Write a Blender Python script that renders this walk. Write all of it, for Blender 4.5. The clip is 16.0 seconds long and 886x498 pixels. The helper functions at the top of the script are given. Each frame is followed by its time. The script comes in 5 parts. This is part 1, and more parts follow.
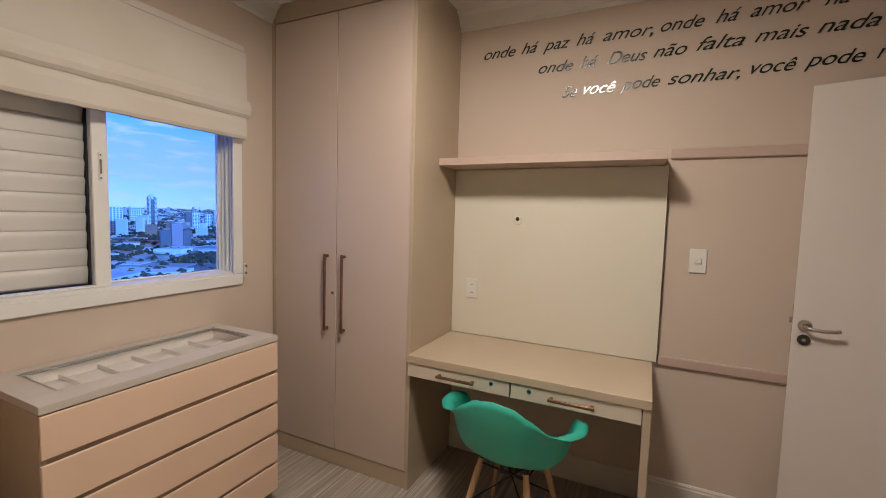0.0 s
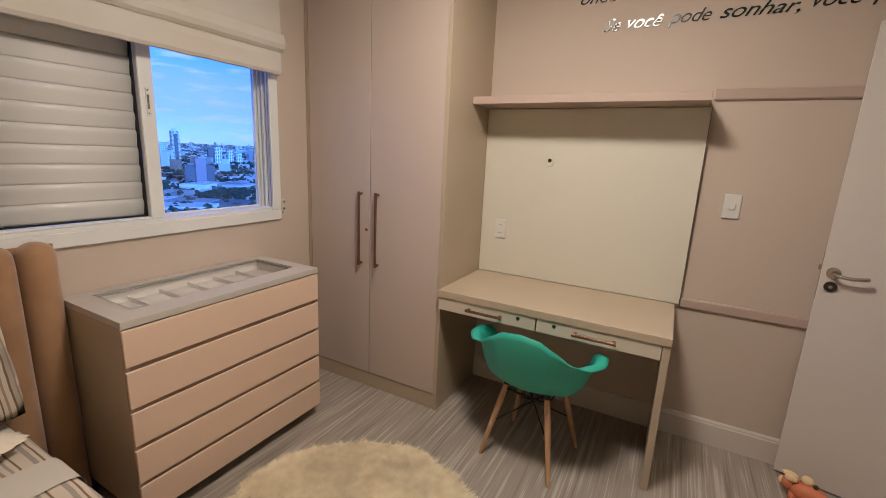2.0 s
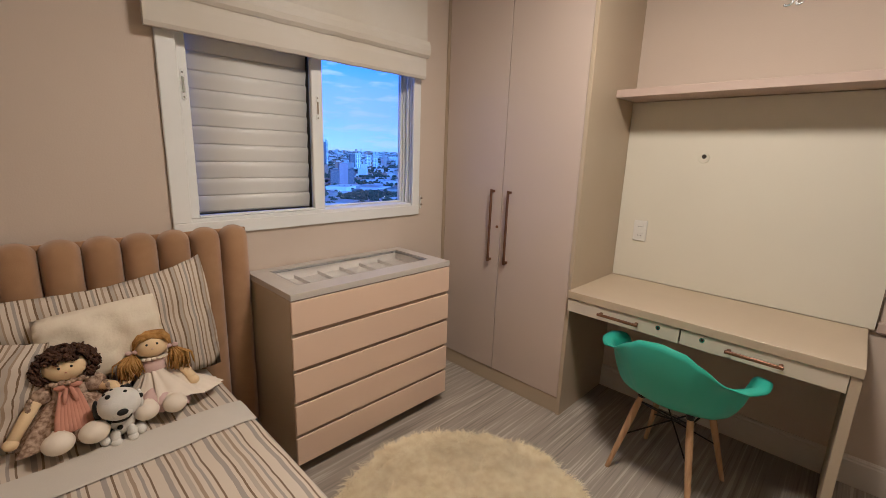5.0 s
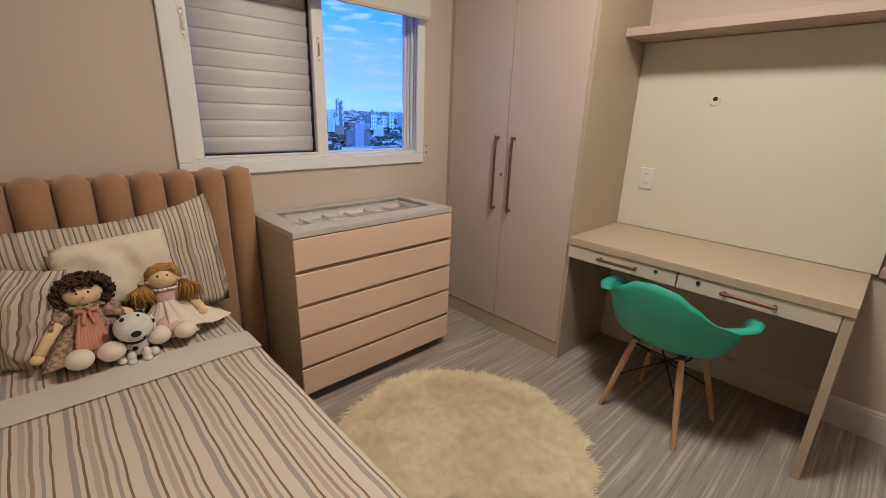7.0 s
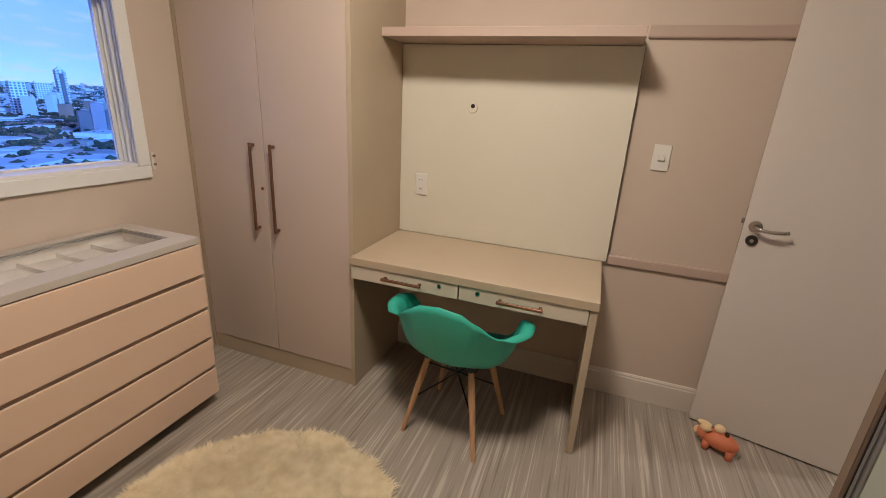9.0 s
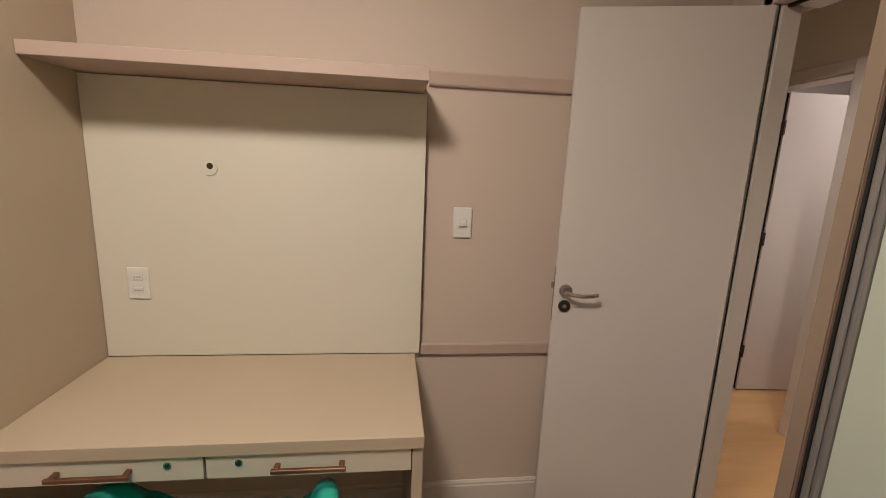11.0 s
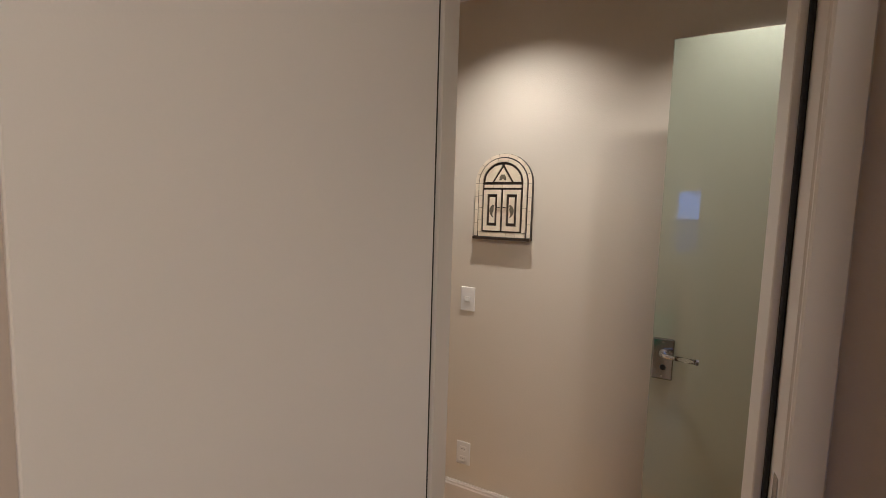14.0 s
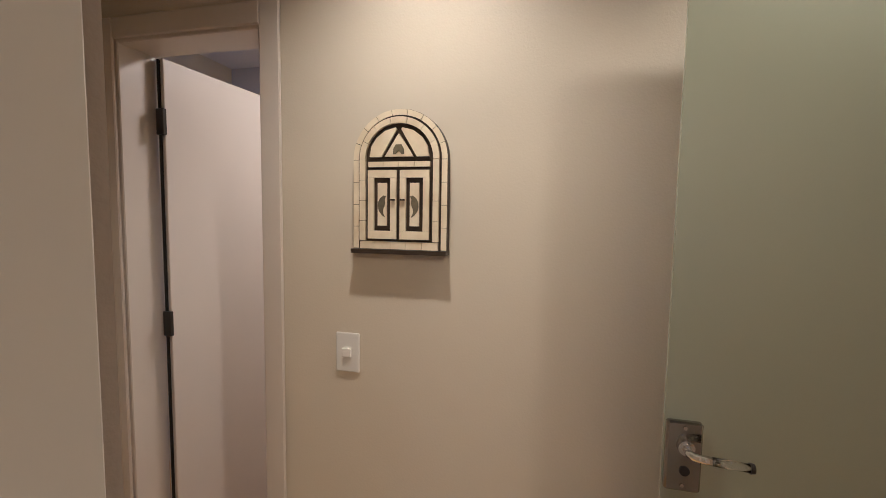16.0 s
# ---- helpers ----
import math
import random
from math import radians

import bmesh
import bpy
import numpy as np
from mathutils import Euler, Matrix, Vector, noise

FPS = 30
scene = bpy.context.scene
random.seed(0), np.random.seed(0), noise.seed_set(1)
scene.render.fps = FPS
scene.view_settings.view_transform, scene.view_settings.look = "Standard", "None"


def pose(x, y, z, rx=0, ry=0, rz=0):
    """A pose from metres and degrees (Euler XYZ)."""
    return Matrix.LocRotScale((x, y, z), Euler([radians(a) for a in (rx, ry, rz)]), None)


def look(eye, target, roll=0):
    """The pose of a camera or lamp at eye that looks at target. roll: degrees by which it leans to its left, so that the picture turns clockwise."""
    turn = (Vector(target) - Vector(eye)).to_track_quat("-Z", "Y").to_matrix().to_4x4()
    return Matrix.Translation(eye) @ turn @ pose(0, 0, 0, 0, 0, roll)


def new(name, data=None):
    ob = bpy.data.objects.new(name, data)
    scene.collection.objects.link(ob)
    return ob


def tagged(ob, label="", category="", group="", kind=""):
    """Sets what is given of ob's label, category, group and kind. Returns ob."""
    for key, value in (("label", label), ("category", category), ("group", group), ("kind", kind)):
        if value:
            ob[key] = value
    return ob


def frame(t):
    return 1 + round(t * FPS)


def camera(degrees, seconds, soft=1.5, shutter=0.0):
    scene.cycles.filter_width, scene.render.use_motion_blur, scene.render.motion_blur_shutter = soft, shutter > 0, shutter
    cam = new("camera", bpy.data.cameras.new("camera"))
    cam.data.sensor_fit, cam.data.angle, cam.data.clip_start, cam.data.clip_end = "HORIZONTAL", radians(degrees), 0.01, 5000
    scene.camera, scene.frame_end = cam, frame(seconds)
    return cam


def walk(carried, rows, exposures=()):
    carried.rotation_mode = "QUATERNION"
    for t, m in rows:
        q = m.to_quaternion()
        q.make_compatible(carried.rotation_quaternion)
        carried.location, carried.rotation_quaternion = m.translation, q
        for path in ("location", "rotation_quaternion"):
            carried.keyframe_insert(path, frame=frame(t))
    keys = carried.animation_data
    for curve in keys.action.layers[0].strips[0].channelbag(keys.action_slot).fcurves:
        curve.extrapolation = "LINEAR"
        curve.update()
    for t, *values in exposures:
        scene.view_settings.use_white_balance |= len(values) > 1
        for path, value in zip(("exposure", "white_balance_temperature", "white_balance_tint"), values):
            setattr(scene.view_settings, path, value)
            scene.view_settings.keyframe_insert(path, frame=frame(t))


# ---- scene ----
cam = camera(91.9, 16.0, soft=0.8)
PATH = [
    (0, (0.082, 0.091, 1.463), (-0.782, 1.888, 1.31), 1.6),
    (0.5, (0.083, 0.07, 1.442), (-0.779, 1.86, 1.216), 1.7),
    (1, (0.072, 0.043, 1.429), (-0.787, 1.821, 1.109), 2.0),
    (1.5, (0.054, 0.021, 1.436), (-0.814, 1.781, 1.051), 2.3),
    (2, (0.056, 0.004, 1.463), (-0.862, 1.728, 1.034), 2.6),
    (2.5, (0.044, -0.026, 1.483), (-0.971, 1.639, 1.037), 2.7),
    (3, (0.012, -0.057, 1.471), (-1.108, 1.541, 1.033), 2.6),
    (3.5, (0.025, -0.066, 1.47), (-1.197, 1.455, 1.029), 2.1),
    (4, (0.029, -0.06, 1.466), (-1.275, 1.392, 1.026), 2.1),
    (4.2, (0.026, -0.056, 1.462), (-1.296, 1.379, 1.024), 2.1),
    (6.3, (0.069, -0.045, 1.363), (-1.333, 1.301, 0.891), 2.2),
    (6.5, (0.091, -0.038, 1.357), (-1.311, 1.292, 0.843), 2.1),
    (7, (0.12, -0.029, 1.346), (-1.261, 1.287, 0.744), 1.9),
    (7.5, (0.122, -0.007, 1.357), (-1.215, 1.326, 0.698), 1.7),
    (8, (0.111, 0.047, 1.39), (-1.048, 1.527, 0.708), 2.5),
    (8.5, (0.09, 0.143, 1.415), (-0.803, 1.806, 0.754), 2.9),
    (9, (0.04, 0.293, 1.454), (-0.581, 2.085, 0.819), 3.2),
    (9.5, (0.028, 0.412, 1.471), (-0.297, 2.302, 0.902), 3.4),
    (9.6, (0.03, 0.467, 1.476), (-0.211, 2.375, 0.928), 3.5),
    (9.7, (0.024, 0.482, 1.48), (-0.164, 2.398, 0.942), 3.5),
    (11.8, (0.037, 1.264, 1.492), (0.735, 3.119, 1.219), 2.3),
    (12, (0.049, 1.345, 1.492), (0.909, 3.131, 1.228), 2.5),
    (12.5, (0.172, 1.446, 1.493), (1.371, 3.027, 1.261), 2.4),
    (13, (0.322, 1.618, 1.502), (1.801, 2.946, 1.285), 2.2),
    (13.5, (0.412, 1.734, 1.496), (2.066, 2.836, 1.300), 1.8),
    (14, (0.490, 1.863, 1.522), (2.267, 2.764, 1.348), 1.7),
    (14.5, (0.593, 1.921, 1.510), (2.448, 2.653, 1.346), 1.3),
    (15, (0.781, 1.932, 1.515), (2.677, 2.549, 1.356), 0.9),
    (15.5, (1.019, 1.996, 1.517), (2.949, 2.496, 1.366), 1.1),
    (16, (1.248, 2.119, 1.510), (3.185, 2.591, 1.351), 0.9),
]
walk(cam, [(t, look(eye, target, roll)) for t, eye, target, roll in PATH], [(0, 0.0, 5060, 13), (3.5, 0.05, 4985, 13), (7, 0.04, 5010, 13), (8.5, 0.03, 5060, 13), (9, 0.04, 5170, 13), (9.5, 0.06, 5350, 13), (9.7, 0.06, 5350, 13), (12.5, -0.06, 4780, 12), (13.5, 0.05, 4830, 11), (15.0, 0.04, 5060, 11), (16, 0.04, 5130, 11)])

# ---- light and exposure ----
scene.view_settings.exposure = 0.0
world = bpy.data.worlds.new("dusk_sky")
scene.world = world
world.use_nodes = True
wn, wl = world.node_tree.nodes, world.node_tree.links
wn.clear()
w_out = wn.new("ShaderNodeOutputWorld")
w_bg = wn.new("ShaderNodeBackground")
w_sky = wn.new("ShaderNodeTexSky")
w_sky.sky_type = "NISHITA"
w_sky.sun_disc = False
w_sky.sun_elevation = radians(30)
w_sky.sun_rotation = radians(275)
w_sky.altitude = 600
w_sky.ozone_density = 4.0
w_sky.dust_density = 0.5
w_tc = wn.new("ShaderNodeTexCoord")
w_map = wn.new("ShaderNodeMapping")
w_map.inputs["Scale"].default_value = (4.2, 4.2, 22.0)
w_noise = wn.new("ShaderNodeTexNoise")
w_noise.inputs["Scale"].default_value = 3.2
w_noise.inputs["Detail"].default_value = 7.0
w_ramp = wn.new("ShaderNodeValToRGB")
w_ramp.color_ramp.elements[0].position = 0.50
w_ramp.color_ramp.elements[1].position = 0.64
w_ramp.color_ramp.elements[1].color = (0.75, 0.75, 0.75, 1)
w_mix = wn.new("ShaderNodeMixRGB")
w_mix.inputs["Color2"].default_value = (4.4, 5.6, 8.8, 1)
wl.new(w_tc.outputs["Generated"], w_map.inputs["Vector"])
wl.new(w_map.outputs["Vector"], w_noise.inputs["Vector"])
wl.new(w_noise.outputs["Fac"], w_ramp.inputs["Fac"])
wl.new(w_ramp.outputs["Color"], w_mix.inputs["Fac"])
w_sat = wn.new("ShaderNodeHueSaturation")
w_sat.inputs["Saturation"].default_value = 1.0
wl.new(w_sky.outputs["Color"], w_sat.inputs["Color"])
w_blue = wn.new("ShaderNodeMixRGB")
w_blue.blend_type = "MULTIPLY"
w_blue.inputs["Fac"].default_value = 1.0
w_blue.inputs["Color2"].default_value = (0.31, 0.58, 1.60, 1)
wl.new(w_sat.outputs["Color"], w_blue.inputs["Color1"])
wl.new(w_blue.outputs["Color"], w_mix.inputs["Color1"])
# a pale lavender band of thin cloud above the horizon
w_sep = wn.new("ShaderNodeSeparateXYZ")
wl.new(w_tc.outputs["Generated"], w_sep.inputs["Vector"])
w_band = wn.new("ShaderNodeValToRGB")
for _ in range(2):
    w_band.color_ramp.elements.new(0.5)
for w_el, (w_p, w_v) in zip(w_band.color_ramp.elements, ((0.0, 0.12), (0.07, 0.62), (0.12, 0.5), (0.17, 0.0))):
    w_el.position, w_el.color = w_p, (w_v, w_v, w_v, 1)
wl.new(w_sep.outputs["Z"], w_band.inputs["Fac"])
w_lav = wn.new("ShaderNodeMixRGB")
w_lav.inputs["Color2"].default_value = (2.9, 3.9, 8.2, 1)
wl.new(w_band.outputs["Color"], w_lav.inputs["Fac"])
wl.new(w_mix.outputs["Color"], w_lav.inputs["Color1"])
wl.new(w_lav.outputs["Color"], w_bg.inputs["Color"])
w_bg.inputs["Strength"].default_value = 0.138
wl.new(w_bg.outputs["Background"], w_out.inputs["Surface"])


def lamp(name, kind, m, power, colour, **more):
    data = bpy.data.lights.new(name, kind)
    data.energy, data.color = power, colour
    for key, value in more.items():
        if key == "size":
            data.size = value
        elif key == "shape":
            data.shape = value
        elif key == "spot_size":
            data.spot_size = value
        elif key == "spot_blend":
            data.spot_blend = value
        elif key == "soft":
            data.shadow_soft_size = value
        elif key == "angle":
            data.angle = value
    ob = new(name, data)
    ob.matrix_world = m
    return ob


lamp("sun", "SUN", look((300, -40, 60), (0, 0, 0)), 5.5, (0.18, 0.44, 1.0), angle=radians(10))
lamp("ceiling_lamp_light", "AREA", look((-0.39, 1.14, 2.578), (-0.39, 1.1401, 0)), 40.5, (1.0, 0.77, 0.49), size=0.36, shape="DISK")
lamp("hall_spot_light", "SPOT", look((1.98, 2.43, 2.48), (2.04, 2.43, 0)), 53.0, (1.0, 0.80, 0.57), spot_size=radians(126), spot_blend=1.0, soft=0.018)
lamp("hall_spot_light", "SPOT", look((2.03, 1.58, 2.48), (2.03, 1.58001, 0)), 38.0, (1.0, 0.80, 0.57), spot_size=radians(112), spot_blend=1.0, soft=0.018)
lamp("far_room_light", "AREA", look((3.2, 2.7, 2.44), (3.2, 2.7001, 0)), 14.0, (1.0, 0.80, 0.62), size=0.3, shape="DISK")

# ---- materials ----
def material(name, colour, rough=0.6, metal=0.0, second=None, scale=6.0, detail=5.0, bump=0.0, bump_scale=60.0, stretch=(1, 1, 1), spec=0.4, coat=0.0, sheen=0.0, amount=0.5):
    """A surface with two scales of variation: broad stains towards the second colour, and a fine relief."""
    m = bpy.data.materials.new(name)
    m.use_nodes = True
    n, l = m.node_tree.nodes, m.node_tree.links
    b = n["Principled BSDF"]
    b.inputs["Metallic"].default_value = metal
    b.inputs["Roughness"].default_value = rough
    b.inputs["Specular IOR Level"].default_value = spec
    b.inputs["Coat Weight"].default_value = coat
    b.inputs["Sheen Weight"].default_value = sheen
    tc, mp = n.new("ShaderNodeTexCoord"), n.new("ShaderNodeMapping")
    mp.inputs["Scale"].default_value = stretch
    l.new(tc.outputs["Object"], mp.inputs["Vector"])
    second = second or tuple(c * 0.9 for c in colour)
    no = n.new("ShaderNodeTexNoise")
    no.inputs["Scale"].default_value = scale
    no.inputs["Detail"].default_value = detail
    l.new(mp.outputs["Vector"], no.inputs["Vector"])
    mr = n.new("ShaderNodeMapRange")
    mr.inputs["From Min"].default_value, mr.inputs["From Max"].default_value = 0.35, 0.65
    mr.inputs["To Max"].default_value = amount * 2
    l.new(no.outputs["Fac"], mr.inputs["Value"])
    mix = n.new("ShaderNodeMixRGB")
    mix.inputs["Color1"].default_value, mix.inputs["Color2"].default_value = (*colour, 1), (*second, 1)
    l.new(mr.outputs["Result"], mix.inputs["Fac"])
    l.new(mix.outputs["Color"], b.inputs["Base Color"])
    rr = n.new("ShaderNodeMapRange")
    rr.inputs["To Min"].default_value, rr.inputs["To Max"].default_value = rough * 0.85, min(1, rough * 1.15)
    l.new(no.outputs["Fac"], rr.inputs["Value"])
    l.new(rr.outputs["Result"], b.inputs["Roughness"])
    if bump:
        fine = n.new("ShaderNodeTexNoise")
        fine.inputs["Scale"].default_value = bump_scale
        fine.inputs["Detail"].default_value = 3.0
        l.new(mp.outputs["Vector"], fine.inputs["Vector"])
        bp = n.new("ShaderNodeBump")
        bp.inputs["Strength"].default_value = bump
        bp.inputs["Distance"].default_value = 0.004
        l.new(fine.outputs["Fac"], bp.inputs["Height"])
        l.new(bp.outputs["Normal"], b.inputs["Normal"])
    return m


def ramp_node(n, stops, interpolation="LINEAR"):
    r = n.new("ShaderNodeValToRGB")
    r.color_ramp.interpolation = interpolation
    els = r.color_ramp.elements
    while len(els) < len(stops):
        els.new(0.5)
    for e, (p, c) in zip(els, stops):
        e.position, e.color = p, (*c, 1)
    return r


def streaked(name, light, mid, dark, rough, across, along, axis="y", spec=0.3, stops=(0.36, 0.47, 0.54, 0.64)):
    """Fine streaks that run along one axis, cut off at uneven lengths."""
    m = bpy.data.materials.new(name)
    m.use_nodes = True
    n, l = m.node_tree.nodes, m.node_tree.links
    b = n["Principled BSDF"]
    b.inputs["Roughness"].default_value, b.inputs["Specular IOR Level"].default_value = rough, spec
    tc = n.new("ShaderNodeTexCoord")
    outs = []
    for k, f in ((1.0, 1.0), (2.6, 0.55)):
        mp = n.new("ShaderNodeMapping")
        mp.inputs["Scale"].default_value = (across * k, along * f, 1) if axis == "y" else (along * f, across * k, 1)
        l.new(tc.outputs["Object"], mp.inputs["Vector"])
        no = n.new("ShaderNodeTexNoise")
        no.inputs["Scale"].default_value, no.inputs["Detail"].default_value = 1.0, 3.0
        l.new(mp.outputs["Vector"], no.inputs["Vector"])
        outs.append(no.outputs["Fac"])
    mul = n.new("ShaderNodeMath")
    mul.operation = "ADD"
    l.new(outs[0], mul.inputs[0]), l.new(outs[1], mul.inputs[1])
    half = n.new("ShaderNodeMath")
    half.operation = "MULTIPLY"
    half.inputs[1].default_value = 0.5
    l.new(mul.outputs[0], half.inputs[0])
    r = ramp_node(n, list(zip(stops, (dark, mid, mid, light))))
    l.new(half.outputs[0], r.inputs["Fac"])
    info = n.new("ShaderNodeObjectInfo")
    hsv = n.new("ShaderNodeHueSaturation")
    mr = n.new("ShaderNodeMapRange")
    mr.inputs["To Min"].default_value, mr.inputs["To Max"].default_value = 0.92, 1.06
    l.new(info.outputs["Random"], mr.inputs["Value"])
    l.new(mr.outputs["Result"], hsv.inputs["Value"])
    l.new(r.outputs["Color"], hsv.inputs["Color"])
    l.new(hsv.outputs["Color"], b.inputs["Base Color"])
    bp = n.new("ShaderNodeBump")
    bp.inputs["Strength"].default_value, bp.inputs["Distance"].default_value = 0.25, 0.002
    l.new(half.outputs[0], bp.inputs["Height"])
    l.new(bp.outputs["Normal"], b.inputs["Normal"])
    return m


def striped(name, stops, width, axis=1, rough=0.9):
    """Woven cloth with stripes of uneven width that repeat every so many metres, bent a little by folds."""
    m = bpy.data.materials.new(name)
    m.use_nodes = True
    n, l = m.node_tree.nodes, m.node_tree.links
    b = n["Principled BSDF"]
    b.inputs["Roughness"].default_value, b.inputs["Specular IOR Level"].default_value, b.inputs["Sheen Weight"].default_value = rough, 0.15, 0.15
    tc, sep = n.new("ShaderNodeTexCoord"), n.new("ShaderNodeSeparateXYZ")
    l.new(tc.outputs["Object"], sep.inputs["Vector"])
    no = n.new("ShaderNodeTexNoise")
    no.inputs["Scale"].default_value = 7.0
    l.new(tc.outputs["Object"], no.inputs["Vector"])
    bend = n.new("ShaderNodeMath")
    bend.operation, bend.inputs[1].default_value = "MULTIPLY", 0.012
    l.new(no.outputs["Fac"], bend.inputs[0])
    add = n.new("ShaderNodeMath")
    l.new(sep.outputs[axis], add.inputs[0]), l.new(bend.outputs[0], add.inputs[1])
    div = n.new("ShaderNodeMath")
    div.operation, div.inputs[1].default_value = "DIVIDE", width
    l.new(add.outputs[0], div.inputs[0])
    fr = n.new("ShaderNodeMath")
    fr.operation = "FRACT"
    l.new(div.outputs[0], fr.inputs[0])
    r = ramp_node(n, stops, "CONSTANT")
    l.new(fr.outputs[0], r.inputs["Fac"])
    l.new(r.outputs["Color"], b.inputs["Base Color"])
    weave = n.new("ShaderNodeTexNoise")
    weave.inputs["Scale"].default_value = 420.0
    l.new(tc.outputs["Object"], weave.inputs["Vector"])
    bp = n.new("ShaderNodeBump")
    bp.inputs["Strength"].default_value, bp.inputs["Distance"].default_value = 0.3, 0.001
    l.new(weave.outputs["Fac"], bp.inputs["Height"])
    l.new(bp.outputs["Normal"], b.inputs["Normal"])
    return m


def glass(name, tint=(1, 1, 1), rough=0.0):
    m = bpy.data.materials.new(name)
    m.use_nodes = True
    b = m.node_tree.nodes["Principled BSDF"]
    b.inputs["Base Color"].default_value = (*tint, 1)
    b.inputs["Transmission Weight"].default_value, b.inputs["Roughness"].default_value, b.inputs["IOR"].default_value = 1.0, rough, 1.45
    return m


def glow(name, colour, strength):
    m = bpy.data.materials.new(name)
    m.use_nodes = True
    b = m.node_tree.nodes["Principled BSDF"]
    b.inputs["Base Color"].default_value = (*colour, 1)
    b.inputs["Emission Color"].default_value, b.inputs["Emission Strength"].default_value = (*colour, 1), strength
    return m


WALL = material("peach_beige_wall_paint", (0.578, 0.482, 0.398), 0.75, second=(0.551, 0.457, 0.376), scale=1.3, bump=0.12, bump_scale=180, spec=0.25)
HALL_WALL = material("greige_hall_paint", (0.62, 0.552, 0.442), 0.7, second=(0.59, 0.522, 0.415), scale=1.2, bump=0.12, bump_scale=180, spec=0.25)
CEIL = material("white_ceiling_paint", (0.700, 0.674, 0.630), 0.85, second=(0.674, 0.647, 0.604), scale=1.0, bump=0.05)
CREAM = material("cream_laminate_panel", (0.675, 0.632, 0.53), 0.5, second=(0.655, 0.612, 0.51), scale=1.5, bump=0.03, bump_scale=300)
RAIL = material("dusty_rose_painted_trim", (0.481, 0.367, 0.306), 0.55, second=(0.455, 0.350, 0.289), scale=3)
WOODWORK = material("beige_matt_laminate", (0.455, 0.372, 0.268), 0.45, second=(0.43, 0.35, 0.25), scale=2.0, bump=0.05, bump_scale=400)
DOORS = material("rosy_beige_matt_lacquer", (0.534, 0.442, 0.376), 0.42, second=(0.516, 0.424, 0.359), scale=1.6, bump=0.03, bump_scale=300)
DRAWER = material("peach_matt_lacquer", (0.705, 0.518, 0.388), 0.42, second=(0.68, 0.495, 0.37), scale=1.8, bump=0.03, bump_scale=300)
DESKTOP = material("sand_laminate_top", (0.485, 0.395, 0.28), 0.4, second=(0.46, 0.37, 0.26), scale=3.0, bump=0.05, bump_scale=400)
DRAWER_FRONT = material("ivory_laminate", (0.595, 0.525, 0.420), 0.45, second=(0.569, 0.499, 0.398), scale=2.0)
# Dark brown puts the shade of gaps and recesses into the colour.
SHADOW_GAP = material("shade_brown_recess", (0.13, 0.09, 0.065), 0.8)
GAP = material("warm_brown_reveal", (0.385, 0.276, 0.206), 0.7)
WHITE = material("white_powder_coat", (0.78, 0.77, 0.75), 0.35, second=(0.75, 0.74, 0.72), scale=2.0, spec=0.45)
SHUTTER = material("white_lacquered_shutter", (0.70, 0.68, 0.655), 0.35, second=(0.67, 0.65, 0.625), scale=2.5, spec=0.5)
PLASTIC = material("white_switch_plastic", (0.717, 0.691, 0.647), 0.3, second=(0.700, 0.674, 0.630), scale=5)
LEAF = material("white_satin_door_lacquer", (0.665, 0.605, 0.545), 0.42, second=(0.64, 0.58, 0.52), scale=1.2, bump=0.03, bump_scale=250)
JAMB = material("white_frame_lacquer", (0.630, 0.569, 0.499), 0.4, second=(0.604, 0.542, 0.473), scale=1.8)
RUBBER = material("black_rubber_seal", (0.015, 0.013, 0.012), 0.7)
BLIND = material("ivory_blind_fabric", (0.630, 0.586, 0.525), 0.85, second=(0.604, 0.551, 0.473), scale=3.0, bump=0.2, bump_scale=500)
COPPER = material("brushed_copper_bronze", (0.23, 0.115, 0.065), 0.48, metal=0.7, second=(0.18, 0.09, 0.05), scale=20)
DARK_CHROME = material("smoked_chrome", (0.36, 0.35, 0.34), 0.1, metal=1.0, scale=8)
CHROME = material("polished_chrome", (0.78, 0.77, 0.75), 0.12, metal=1.0, scale=8)
STEEL = material("satin_nickel", (0.55, 0.52, 0.48), 0.25, metal=1.0, scale=8)
DARK = material("dark_gunmetal", (0.05, 0.045, 0.04), 0.35, metal=0.6)
MINT = material("mint_green_polypropylene", (0.066, 0.425, 0.315), 0.40, second=(0.061, 0.40, 0.295), scale=3, bump=0.04, bump_scale=300)
BEECH = streaked("oiled_beech", (0.56, 0.36, 0.20), (0.47, 0.28, 0.145), (0.36, 0.20, 0.10), 0.5, 30, 30)
BLACK_WIRE = material("black_steel_wire", (0.02, 0.02, 0.02), 0.45, metal=0.5)
VELVET = material("tan_suede_velvet", (0.39, 0.222, 0.108), 0.85, second=(0.32, 0.176, 0.082), scale=9.0, bump=0.15, bump_scale=350, sheen=0.5, amount=0.4)
FLOOR = streaked("grey_streaked_vinyl", (0.45, 0.395, 0.335), (0.31, 0.265, 0.22), (0.215, 0.185, 0.155), 0.5, 46.0, 2.1, stops=(0.38, 0.465, 0.53, 0.60))
HALL_FLOOR = material("honey_laminate", (0.58, 0.36, 0.15), 0.4, second=(0.52, 0.31, 0.12), scale=2.0, stretch=(1, 6, 1), bump=0.04)
FUR = material("cream_faux_fur", (0.88, 0.77, 0.54), 0.95, second=(0.76, 0.63, 0.40), scale=22, sheen=0.5)
SHEET = material("ivory_cotton", (0.630, 0.578, 0.507), 0.9, second=(0.604, 0.551, 0.481), scale=5, bump=0.15, bump_scale=300, sheen=0.1)
